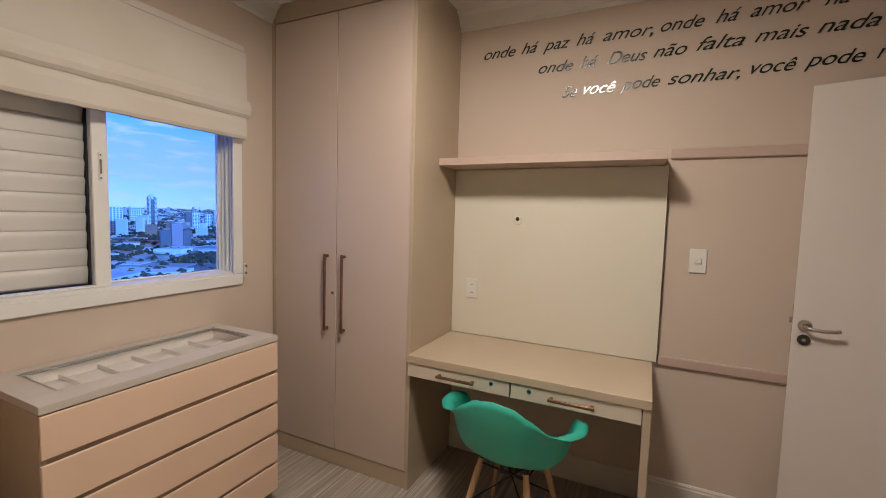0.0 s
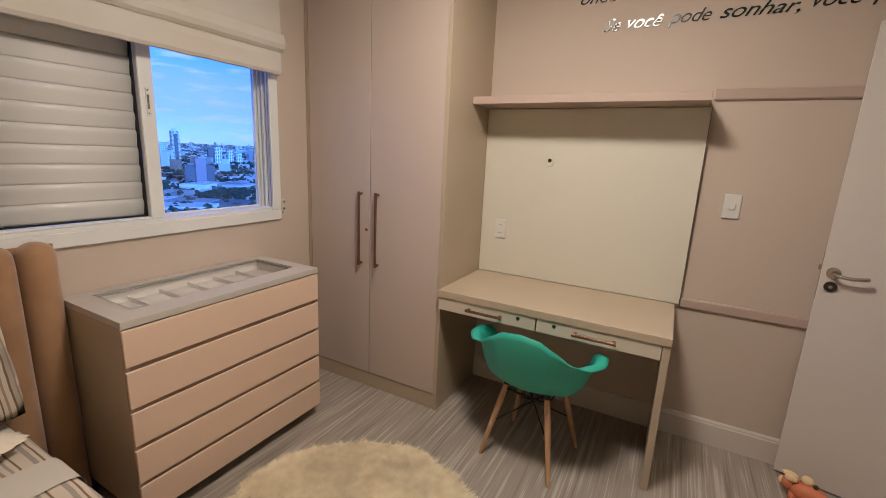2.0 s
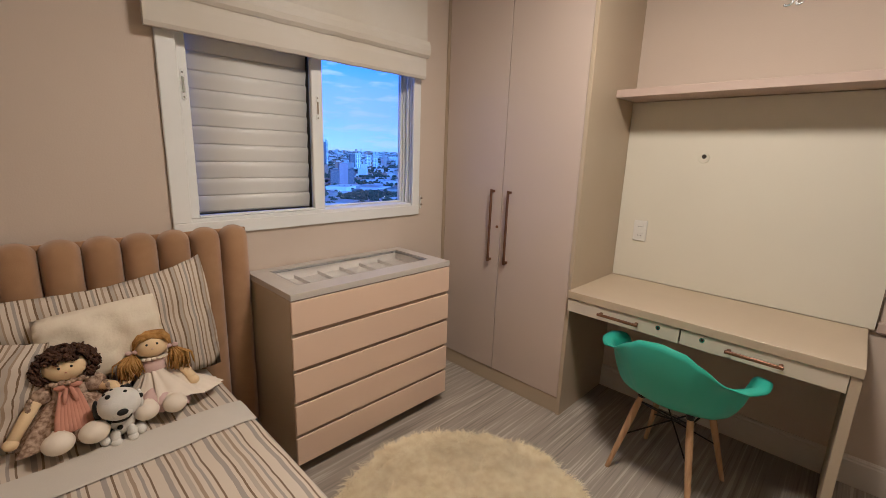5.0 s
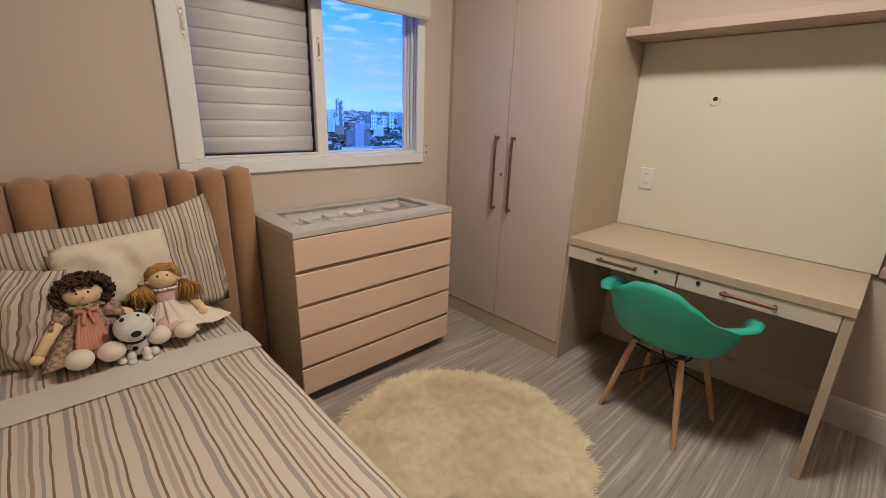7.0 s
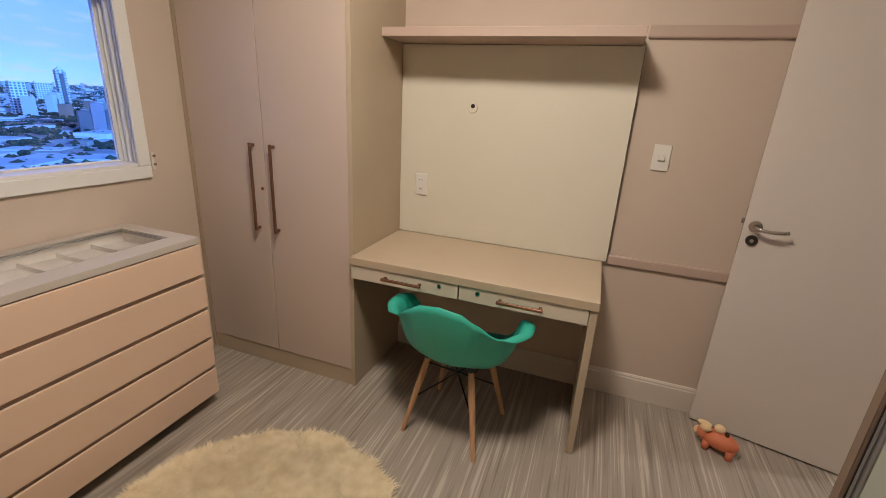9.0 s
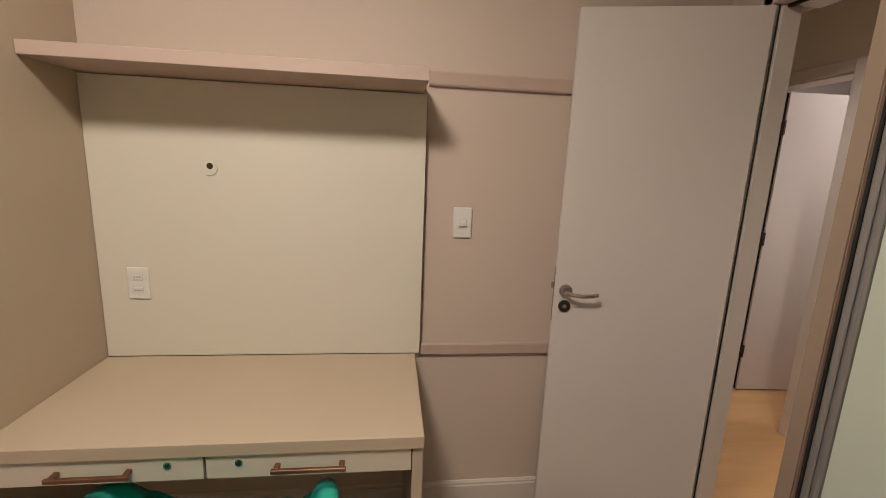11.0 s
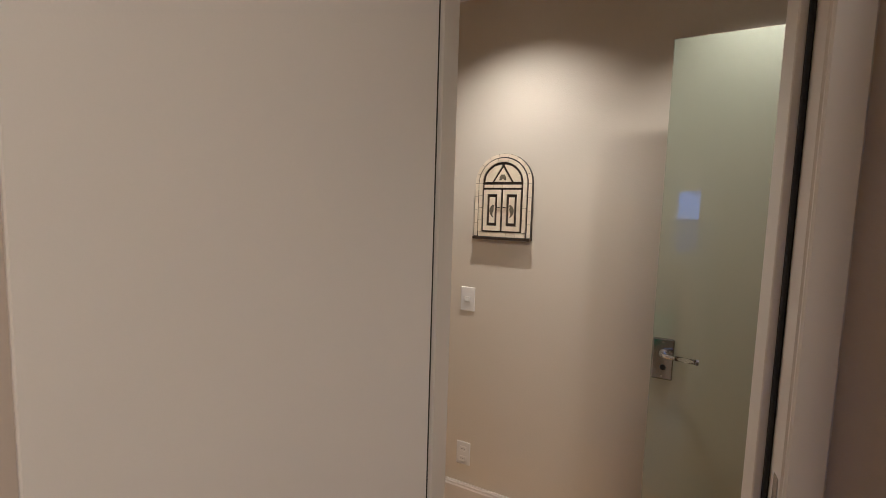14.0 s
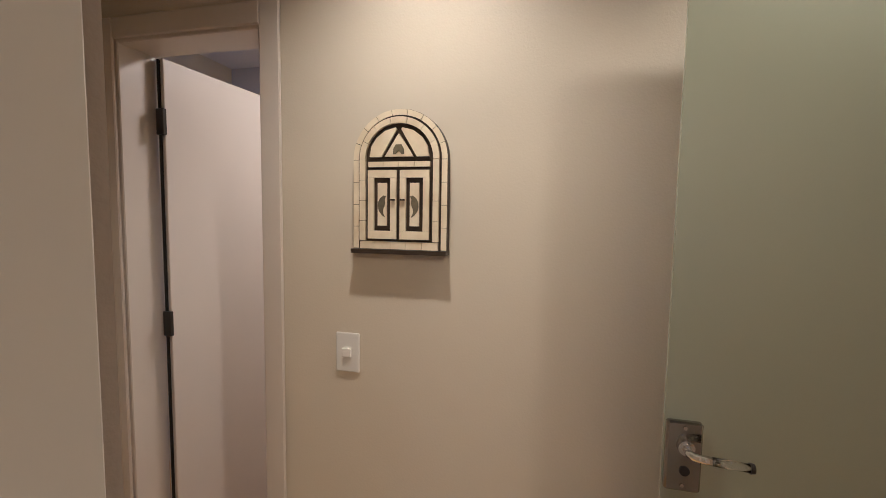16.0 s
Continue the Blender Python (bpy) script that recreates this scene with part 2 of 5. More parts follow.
C_IV, C_TA, C_GR, C_BR, C_GL = (0.62, 0.53, 0.43), (0.36, 0.265, 0.185), (0.36, 0.31, 0.27), (0.20, 0.135, 0.082), (0.46, 0.39, 0.32)
STOPS = [(0.0, C_IV), (0.10, C_GR), (0.20, C_IV), (0.27, C_BR), (0.315, C_IV), (0.40, C_GL), (0.50, C_IV), (0.545, C_TA), (0.61, C_IV), (0.70, C_GR), (0.76, C_IV), (0.84, C_BR), (0.88, C_IV)]
STRIPES = striped("striped_cotton_percale", STOPS, 0.132)
GLASS = glass("clear_window_glass")
TOPGLASS = glass("clear_display_glass")


# ---- building helpers ----
ORG = {}


def thing(name, at, label, category, group="", kind="", turn=0.0):
    ob = new(name)
    ob.empty_display_size = 0.1
    ob.location = at
    ob.rotation_euler = (0, 0, radians(turn))
    ORG[ob] = Vector(at)
    return tagged(ob, label, category, group, kind)


def origin_of(parent):
    p = Vector((0, 0, 0))
    while parent is not None:
        p += parent.location
        parent = parent.parent
    return p


def part(name, bm, mat, parent=None, label="", smooth=False):
    me = bpy.data.meshes.new(name)
    bmesh.ops.recalc_face_normals(bm, faces=bm.faces)
    bm.to_mesh(me)
    bm.free()
    for m in (mat if isinstance(mat, (list, tuple)) else [mat]):
        me.materials.append(m)
    if smooth:
        me.polygons.foreach_set("use_smooth", [True] * len(me.polygons))
    ob = new(name, me)
    ob.parent = parent
    if label:
        ob["label"] = label
    return ob


def cuboid(bm, lo, hi, bevel=0.0, seg=1, mi=0):
    lo, hi = Vector(lo), Vector(hi)
    made = bmesh.ops.create_cube(bm, size=1.0, matrix=Matrix.Translation((lo + hi) / 2) @ Matrix.Diagonal((*(hi - lo), 1)))
    vs = set(made["verts"])
    fs = {f for v in vs for f in v.link_faces}
    for f in fs:
        f.material_index = mi
    if bevel:
        es = list({e for v in vs for e in v.link_edges})
        bmesh.ops.bevel(bm, geom=es, offset=bevel, segments=seg, affect="EDGES", profile=0.5)


def box(name, lo, hi, mat, parent=None, bevel=0.002, label="", local=False, seg=1):
    """One bevelled board or block between two corners, given in the room's metres."""
    bm = bmesh.new()
    o = Vector((0, 0, 0)) if local else origin_of(parent)
    cuboid(bm, Vector(lo) - o, Vector(hi) - o, bevel, seg)
    return part(name, bm, mat, parent, label)


def rod(bm, a, b, r0, r1=None, seg=12, mi=0):
    a, b = Vector(a), Vector(b)
    d = b - a
    q = d.to_track_quat("Z", "Y").to_matrix().to_4x4()
    made = bmesh.ops.create_cone(bm, cap_ends=True, segments=seg, radius1=r0, radius2=r0 if r1 is None else r1, depth=d.length, matrix=Matrix.Translation((a + b) / 2) @ q)
    for f in {f for v in made["verts"] for f in v.link_faces}:
        f.material_index = mi


def blob(bm, c, r, mi=0, rot=None, seg=14, rings=9):
    r = r if isinstance(r, (tuple, list)) else (r, r, r)
    m = Matrix.Translation(c) @ (rot or Matrix.Identity(4)) @ Matrix.Diagonal((*r, 1))
    made = bmesh.ops.create_uvsphere(bm, u_segments=seg, v_segments=rings, radius=1.0, matrix=m)
    for f in {f for v in made["verts"] for f in v.link_faces}:
        f.material_index = mi


def extrude_outline(bm, pts, axis, lo, hi):
    """A flat outline (pairs in the two other axes) pulled from lo to hi along an axis."""
    def at(p, v):
        return {"x": (v, p[0], p[1]), "y": (p[0], v, p[1]), "z": (p[0], p[1], v)}[axis]
    a = [bm.verts.new(at(p, lo)) for p in pts]
    b = [bm.verts.new(at(p, hi)) for p in pts]
    n = len(pts)
    for i in range(n):
        bm.faces.new((a[i], a[(i + 1) % n], b[(i + 1) % n], b[i]))
    bm.faces.new(a[::-1]), bm.faces.new(b)


def tube(bm, pts, r, seg=8):
    """A bent round bar through points."""
    pts = [Vector(p) for p in pts]
    rings = []
    for i, p in enumerate(pts):
        d = (pts[min(i + 1, len(pts) - 1)] - pts[max(i - 1, 0)]).normalized()
        q = d.to_track_quat("Z", "Y").to_matrix()
        rings.append([bm.verts.new(p + q @ Vector((r * math.cos(k * math.tau / seg), r * math.sin(k * math.tau / seg), 0))) for k in range(seg)])
    for a, b in zip(rings, rings[1:]):
        for k in range(seg):
            bm.faces.new((a[k], a[(k + 1) % seg], b[(k + 1) % seg], b[k]))
    bm.faces.new(rings[0][::-1]), bm.faces.new(rings[-1])


# ---- the room, 3.2 m wide ----
WX, EX, NY, SY = -1.985, 1.30, 2.515, -0.52   # window wall, door wall, desk wall, bed wall
CZ, HZ = 2.66, 2.50                            # ceilings of room and hall
HX0, HX1, HY0, HY1 = 1.44, 2.385, 0.75, 3.585   # the hall


def structure(ob, label=""):
    return tagged(ob, label, kind="structure")


def wall_boxes(name, blocks, mat):
    bm = bmesh.new()
    for lo, hi in blocks:
        cuboid(bm, lo, hi)
    return structure(part(name, bm, mat))


structure(box("floor", (WX - 0.05, SY - 0.05, -0.10), (EX + 0.07, NY + 0.05, 0.0), FLOOR, bevel=0))
structure(box("hall_floor", (EX + 0.072, HY0 - 0.3, -0.10), (HX1 + 1.6, HY1 + 0.1, -0.002), HALL_FLOOR, bevel=0))
structure(box("ceiling", (WX - 0.15, SY - 0.15, CZ), (EX + 0.14, NY + 0.15, CZ + 0.1), CEIL, bevel=0))
structure(box("hall_ceiling", (EX + 0.142, HY0 - 0.3, HZ), (HX1 + 1.6, HY1 + 0.1, HZ + 0.1), CEIL, bevel=0))
structure(box("wall_north", (WX - 0.15, NY, -0.1), (EX, NY + 0.14, CZ), WALL, bevel=0))
structure(box("wall_south", (WX - 0.15, SY - 0.14, -0.1), (EX + 0.14, SY, CZ), WALL, bevel=0))
# window wall, with its opening
W0, W1, WZ0, WZ1 = 0.47, 1.745, 1.105, 2.20
wall_boxes("wall_west", [((WX - 0.15, SY, -0.1), (WX, W0, CZ)), ((WX - 0.15, W1, -0.1), (WX, NY, CZ)), ((WX - 0.15, W0, -0.1), (WX, W1, WZ0)), ((WX - 0.15, W0, WZ1), (WX, W1, CZ))], WALL)
# door wall, with its opening
D0, D1, DZ = 1.639, 2.360, 2.098
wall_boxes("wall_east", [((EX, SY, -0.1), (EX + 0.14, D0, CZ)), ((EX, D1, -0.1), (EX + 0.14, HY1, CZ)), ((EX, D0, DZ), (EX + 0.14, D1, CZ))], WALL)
# hall wall with the far doorway, end walls
F0, F1, FZ = 2.93, 3.515, 2.075
wall_boxes("hall_wall", [((HX1, HY0 - 0.3, -0.1), (HX1 + 0.13, F0, HZ)), ((HX1, F1, -0.1), (HX1 + 0.13, HY1 + 0.1, HZ)), ((HX1, F0, FZ), (HX1 + 0.13, F1, HZ))], HALL_WALL)
structure(box("hall_end_wall", (HX0, HY1, -0.1), (HX1, HY1 + 0.1, HZ), HALL_WALL, bevel=0))
structure(box("hall_south_wall", (HX0, HY0 - 0.4, -0.1), (HX1, HY0 - 0.3, HZ), HALL_WALL, bevel=0))
wall_boxes("far_room_wall", [((HX1 + 1.5, 2.0, -0.1), (HX1 + 1.6, 4.4, HZ)), ((HX1 + 0.13, 2.0, -0.1), (HX1 + 1.5, 2.1, HZ)), ((HX1 + 0.13, 4.3, -0.1), (HX1 + 1.5, 4.4, HZ))], HALL_WALL)
structure(box("far_room_floor", (HX1 + 0.13, HY1 + 0.102, -0.10), (HX1 + 1.6, 4.4, -0.002), HALL_FLOOR, bevel=0))
structure(box("far_room_ceiling", (HX1 + 0.13, HY1 + 0.102, HZ), (HX1 + 1.6, 4.4, HZ + 0.1), CEIL, bevel=0))


def cornice(name, a, b, inward):
    """A stepped plaster cove along the top of a wall from a to b."""
    bm = bmesh.new()
    prof = [(0, 0), (0.012, 0), (0.014, 0.018), (0.028, 0.028), (0.05, 0.07), (0.075, 0.088), (0.078, 0.10), (0.09, 0.105), (0, 0.105)]
    a, b, i = Vector(a), Vector(b), Vector(inward)
    rows = [[bm.verts.new(e + i * u + Vector((0, 0, v))) for u, v in prof] for e in (a, b)]
    for k in range(len(prof)):
        j = (k + 1) % len(prof)
        bm.faces.new((rows[0][k], rows[0][j], rows[1][j], rows[1][k]))
    return structure(part(name, bm, CEIL), "white stepped plaster cornice")


cornice("cornice_trim", (WX, SY, CZ - 0.105), (WX, 1.985, CZ - 0.105), (1, 0, 0))
cornice("cornice_trim", (-0.998, NY, CZ - 0.105), (EX, NY, CZ - 0.105), (0, -1, 0))


def skirting(name, a, b, inward, h=0.14, t=0.016):
    bm = bmesh.new()
    prof = [(0, 0), (t, 0), (t, h - 0.022), (t - 0.004, h - 0.016), (t - 0.004, h - 0.008), (t - 0.01, h), (0, h)]
    a, b, i = Vector(a), Vector(b), Vector(inward)
    rows = [[bm.verts.new(e + i * u + Vector((0, 0, v))) for u, v in prof] for e in (a, b)]
    for k in range(len(prof)):
        j = (k + 1) % len(prof)
        bm.faces.new((rows[0][k], rows[0][j], rows[1][j], rows[1][k]))
    for r in rows:
        bm.faces.new(r)
    return structure(part(name, bm, JAMB), "white painted skirting board")


skirting("baseboard", (-0.998, NY, 0), (EX, NY, 0), (0, -1, 0))
skirting("baseboard", (EX, SY, 0), (EX, 1.615, 0), (-1, 0, 0))
skirting("baseboard", (HX1, HY0 - 0.3, 0), (HX1, 2.885, 0), (-1, 0, 0), h=0.165)
skirting("baseboard", (HX0, HY1, 0), (HX1, HY1, 0), (0, -1, 0), h=0.165)


def rail(z0, z1, x0, x1):
    bm = bmesh.new()
    extrude_outline(bm, [(NY, z0), (NY - 0.012, z0), (NY - 0.016, z0 + 0.006), (NY - 0.016, z1 - 0.006), (NY - 0.012, z1), (NY, z1)], "x", x0, x1)
    return structure(part("wall_rail_trim", bm, RAIL), "flat dusty-rose painted wall moulding")


rail(1.775, 1.825, 0.155, EX)
rail(0.735, 0.785, 0.155, EX)


# ---- door frames ----
def frame_trim(name, x0, x1, y0, y1, z1, w, mat, cas, seal=None, over=0.045):
    """A lining through a wall (x0..x1) with flat casings on the given faces and, if wanted, a rubber seal."""
    t = thing(name, ((x0 + x1) / 2, (y0 + y1) / 2, 0), "white lacquered door frame with flat casing", "door frame", kind="structure")
    box("jamb", (x0, y0 - w, 0), (x1, y0, z1 + w), mat, t, 0.003)
    box("jamb", (x0, y1, 0), (x1, y1 + w, z1 + w), mat, t, 0.003)
    box("head", (x0, y0, z1), (x1, y1, z1 + w), mat, t, 0.003)
    for xa, xb in cas:
        box("casing", (xa, y0 - w - over, 0), (xb, y0 - w + 0.02, z1 + w + over), mat, t, 0.003)
        box("casing", (xa, y1 + w - 0.02, 0), (xb, y1 + w + over, z1 + w + over), mat, t, 0.003)
        box("casing", (xa, y0 - w + 0.021, z1 + w - 0.02), (xb, y1 + w - 0.021, z1 + w + over), mat, t, 0.003)
    if seal:
        s0, s1 = seal
        box("seal", (s0, y0, 0), (s1, y0 + 0.008, z1), RUBBER, t, 0.002, "black rubber door seal or strip of shade")
        box("seal", (s0, y1 - 0.008, 0), (s1, y1, z1), RUBBER, t, 0.002, "black rubber door seal or strip of shade")
        box("seal", (s0, y0 + 0.008, z1 - 0.008), (s1, y1 - 0.008, z1), RUBBER, t, 0.002, "black rubber door seal or strip of shade")
        box("stop", (s1 + 0.0005, y0, 0), (x1 - 0.002, y0 + 0.012, z1), mat, t, 0.002)
        box("stop", (s1 + 0.0005, y1 - 0.012, 0), (x1 - 0.002, y1, z1), mat, t, 0.002)
        box("stop", (s1 + 0.0005, y0 + 0.0125, z1 - 0.012), (x1 - 0.002, y1 - 0.0125, z1), mat, t, 0.002)
    return t


def bedroom_frame():
    t = thing("door_frame_trim", (EX + 0.07, 1.99, 0), "white lacquered door frame with flat casing and black strip for the shaded hinge gap", "door frame", kind="structure")
    box("jamb", (1.288, 1.640, 0), (1.452, 1.674, 2.097), JAMB, t, 0.003)
    box("jamb", (1.276, 2.301, 0), (1.379, 2.359, 2.097), JAMB, t, 0.003)
    box("head", (1.280, 1.6745, 2.065), (1.452, 2.3005, 2.097), JAMB, t, 0.003)
    box("casing", (1.276, 1.624, 0), (1.2875, 1.672, 2.115), JAMB, t, 0.003)
    box("casing", (1.276, 1.6725, 2.067), (1.2795, 2.34, 2.115), JAMB, t, 0.001)
    box("casing", (1.4525, 1.610, 0), (1.462, 1.668, 2.13), JAMB, t, 0.003)
    box("casing", (1.4525, 1.6685, 2.075), (1.462, 2.36, 2.13), JAMB, t, 0.003)
    box("seal", (1.350, 1.6743, 0), (1.362, 1.682, 2.0645), RUBBER, t, 0.002, "black rubber door seal or strip of shade")
    box("seal", (1.297, 2.2965, 0), (1.304, 2.3007, 2.0645), RUBBER, t, 0.002, "black rubber door seal or strip of shade")
    box("seal", (1.320, 1.6845, 2.055), (1.334, 2.2905, 2.0647), RUBBER, t, 0.002, "black rubber door seal or strip of shade")
    box("stop", (1.3625, 1.6743, 0), (1.448, 1.694, 2.0645), JAMB, t, 0.002)
    box("stop", (1.3045, 2.288, 0), (1.377, 2.3007, 2.0645), JAMB, t, 0.002)
    # Not a seal: black strip added for the line of shade at the hall edge.
    box("seal", (1.4185, 2.352, 0), (1.4245, 2.3597, 2.0645), RUBBER, t, 0.001, "black rubber door seal or strip of shade")
    box("strike_plate", (1.300, 1.6742, 0.95), (1.322, 1.676, 1.12), STEEL, t, 0.0005)
    return t


door_frame = bedroom_frame()
far_frame = frame_trim("far_door_frame_trim", HX1 - 0.004, HX1 + 0.134, 2.962, 3.483, 2.045, 0.030, JAMB, [(HX1 - 0.016, HX1 - 0.0045)])


# ---- window and blind ----
def window():
    t = thing("window_1", (WX, 1.1, WZ0), "white aluminium sliding window with a closed slatted shutter and one clear pane", "window", kind="structure")
    x0, x1 = WX + 0.001, WX + 0.016
    box("casing", (x0, 0.412, 1.050), (x1, 1.765, 1.108), WHITE, t, 0.003)
    box("casing", (x0, 0.412, 1.1085), (x1, 0.482, 2.26), WHITE, t, 0.003)
    box("casing", (x0, 1.708, 1.1085), (x1, 1.765, 2.26), WHITE, t, 0.003)
    box("casing", (x0, 0.4825, 2.19), (x1, 1.7075, 2.26), WHITE, t, 0.003)
    for lo, hi in (((-2.125, 0.471, 1.106), (WX + 0.0005, 1.744, 1.122)), ((-2.125, 0.471, 1.1225), (WX + 0.0005, 0.484, 2.199)), ((-2.125, 1.733, 1.1225), (WX + 0.0005, 1.744, 2.199)), ((-2.125, 0.4845, 2.180), (WX + 0.0005, 1.7325, 2.199))):
        box("window_frame", lo, hi, WHITE, t, 0.002)
    # tracks on the right side, one behind another
    for k, (xa, xb, y) in enumerate(((-2.012, -1.998, 1.716), (-2.045, -2.031, 1.713), (-2.068, -2.060, 1.708), (-2.110, -2.100, 1.702))):
        box("track", (xa, y, 1.1225), (xb, 1.7325, 2.1795), WHITE, t, 0.0015)
    # shutter sash
    box("stile", (-2.030, 0.4845, 1.1225), (-2.004, 0.524, 2.1795), WHITE, t, 0.003)
    box("stile", (-2.030, 1.068, 1.1225), (-2.004, 1.128, 2.1795), WHITE, t, 0.003)
    box("sash_rail", (-2.030, 0.5245, 1.1225), (-2.004, 1.0675, 1.132), WHITE, t, 0.002)
    box("gasket", (-2.052, 1.0610, 1.1325), (-2.0305, 1.0675, 2.1795), RUBBER, t, 0.001, "black rubber gasket")
    box("gasket", (-2.052, 0.5245, 1.1325), (-2.0305, 1.0605, 1.137), RUBBER, t, 0.001, "black rubber gasket")
    bm = bmesh.new()
    o = origin_of(t)
    z = 1.1375
    prof = [(0.002, 0.0), (0.0035, 0.008), (0.0065, 0.022), (0.0105, 0.038), (0.0135, 0.050), (0.0142, 0.057), (0.0125, 0.064), (0.007, 0.0705), (0.002, 0.0743), (-0.006, 0.0743), (-0.006, 0.0)]
    extrude_outline(bm, [(u * 0.7 - 2.052 - o.x, v + z - o.z) for u, v in prof], "y", 0.527 - o.y, 1.0605 - o.y)
    slat = part("slat", bm, SHUTTER, t)
    for f in slat.data.polygons:
        f.use_smooth = abs(f.normal.y) < 0.5 and f.normal.x > 0.1
    for k in range(1, 14):
        s = new("slat", slat.data)
        s.parent = t
        s.location = (0, 0, k * 0.0745)
    # Unseen plate added behind the slats to keep sky light from leaking through.
    box("shutter_light_block", (-2.068, 0.5245, 1.1325), (-2.0615, 1.0605, 2.1795), SHUTTER, t, 0.001)
    # the pane's own slim sash
    box("pane_stile", (-2.092, 1.128, 1.1225), (-2.070, 1.150, 2.1795), WHITE, t, 0.002)
    box("pane_stile", (-2.092, 1.697, 1.1225), (-2.0765, 1.7325, 2.1795), WHITE, t, 0.002)
    box("pane_rail", (-2.092, 1.1505, 1.1225), (-2.0765, 1.6965, 1.132), WHITE, t, 0.002)
    pane = box("pane", (-2.086, 1.1505, 1.1325), (-2.082, 1.6965, 2.1795), GLASS, t, 0, "clear glass")
    pane.visible_shadow = False
    box("sash_back", (-2.1015, 1.056, 1.1225), (-2.0925, 1.140, 2.1795), WHITE, t, 0.001)
    # latches
    for y, zz in ((0.503, 1.665), (1.098, 1.63)):
        latch = box("latch", (-2.0038, y - 0.008, zz - 0.060), (-2.0005, y + 0.008, zz + 0.060), WHITE, t, 0.003, "white recessed finger latch")
        box("latch_grip", (-2.0003, y - 0.004, zz - 0.030), (-1.998, y + 0.004, zz + 0.030), STEEL, latch, 0.001)
        for dz in (-0.048, 0.048):
            box("screw", (-2.0003, y - 0.003, zz + dz - 0.003), (-1.999, y + 0.003, zz + dz + 0.003), STEEL, latch, 0.001)
    return t


window()


def blind():
    t = thing("roman_blind", (WX, 1.07, 2.34), "ivory fabric roman blind drawn up above the window", "blind")
    y0, y1 = 0.372, 1.762
    o = origin_of(t)
    box("headrail", (WX + 0.002, y0 + 0.01, 2.300), (WX + 0.066, y1 - 0.018, 2.336), BLIND, t, 0.004)

    def sheet(name, prof, ya, yb, label=""):
        bm = bmesh.new()
        n, rows = 28, []
        for k in range(n + 1):
            y = ya + (yb - ya) * k / n
            sag = 0.0022 * math.sin(k * 1.7) * math.sin(math.pi * k / n)
            rows.append([bm.verts.new((WX + u + 0.25 * sag - o.x, y - o.y, z + sag * 0.6 - o.z)) for u, z in prof])
        m = len(prof)
        for a, b in zip(rows, rows[1:]):
            for i in range(m):
                bm.faces.new((a[i], a[(i + 1) % m], b[(i + 1) % m], b[i]))
        bm.faces.new(rows[0]), bm.faces.new(rows[-1][::-1])
        return part(name, bm, BLIND, t, label)
    sheet("fabric_panel", [(0.064, 2.2985), (0.069, 2.2985), (0.073, 2.18), (0.078, 2.065), (0.076, 2.02), (0.064, 2.02), (0.055, 2.2985)], y0 + 0.004, y1 - 0.014)
    sheet("fold", [(0.070, 2.049), (0.079, 2.049), (0.088, 2.025), (0.092, 1.998), (0.086, 1.975), (0.072, 1.960), (0.052, 1.962), (0.045, 1.99), (0.05, 2.049)], y0 + 0.001, y1 + 0.003)
    sheet("hem_band", [(0.050, 1.985), (0.064, 1.985), (0.071, 1.930), (0.071, 1.862), (0.064, 1.848), (0.050, 1.846), (0.042, 1.86)], y0, y1 - 0.012)
    return t


blind()
chain = thing("blind_cord_clip", (WX, 1.785, 1.12), "small white cord clip screwed beside the window", "clip")
box("plate", (WX, 1.778, 1.085), (WX + 0.008, 1.792, 1.165), PLASTIC, chain, 0.003)
for zz in (1.105, 1.145):
    box("hook", (WX + 0.0085, 1.781, zz), (WX + 0.022, 1.789, zz + 0.012), STEEL, chain, 0.002)


# ---- wardrobe ----
def bar_handle(parent, a, b, out, name="handle"):
    """A square copper bar on two feet between a and b; out points away from the front."""
    o = origin_of(parent)
    a, b, out = Vector(a) - o, Vector(b) - o, Vector(out)
    return part(name, grip_mesh(a, b, out), COPPER, parent, "brushed copper bar handle")


def grip_mesh(a, b, out):
    bm = bmesh.new()
    d = (b - a).normalized()
    s = 0.0065
    side = d.cross(out).normalized()
    for c, u, lu, w, lw, v, lv in ((((a + b) / 2) + out * 0.030, d, (b - a).length / 2, out, 0.0055, side, s), (a + d * 0.012 + out * 0.0122, d, 0.007, out, 0.0122, side, s * 0.9), (b - d * 0.012 + out * 0.0122, d, 0.007, out, 0.0122, side, s * 0.9)):
        m = Matrix((u * lu * 2, w * lw * 2, v * lv * 2)).transposed().to_4x4()
        made = bmesh.ops.create_cube(bm, size=1.0, matrix=Matrix.Translation(c) @ m)
        bmesh.ops.bevel(bm, geom=list({e for x in made["verts"] for e in x.link_edges}), offset=0.0018, segments=1, affect="EDGES")
    return bm


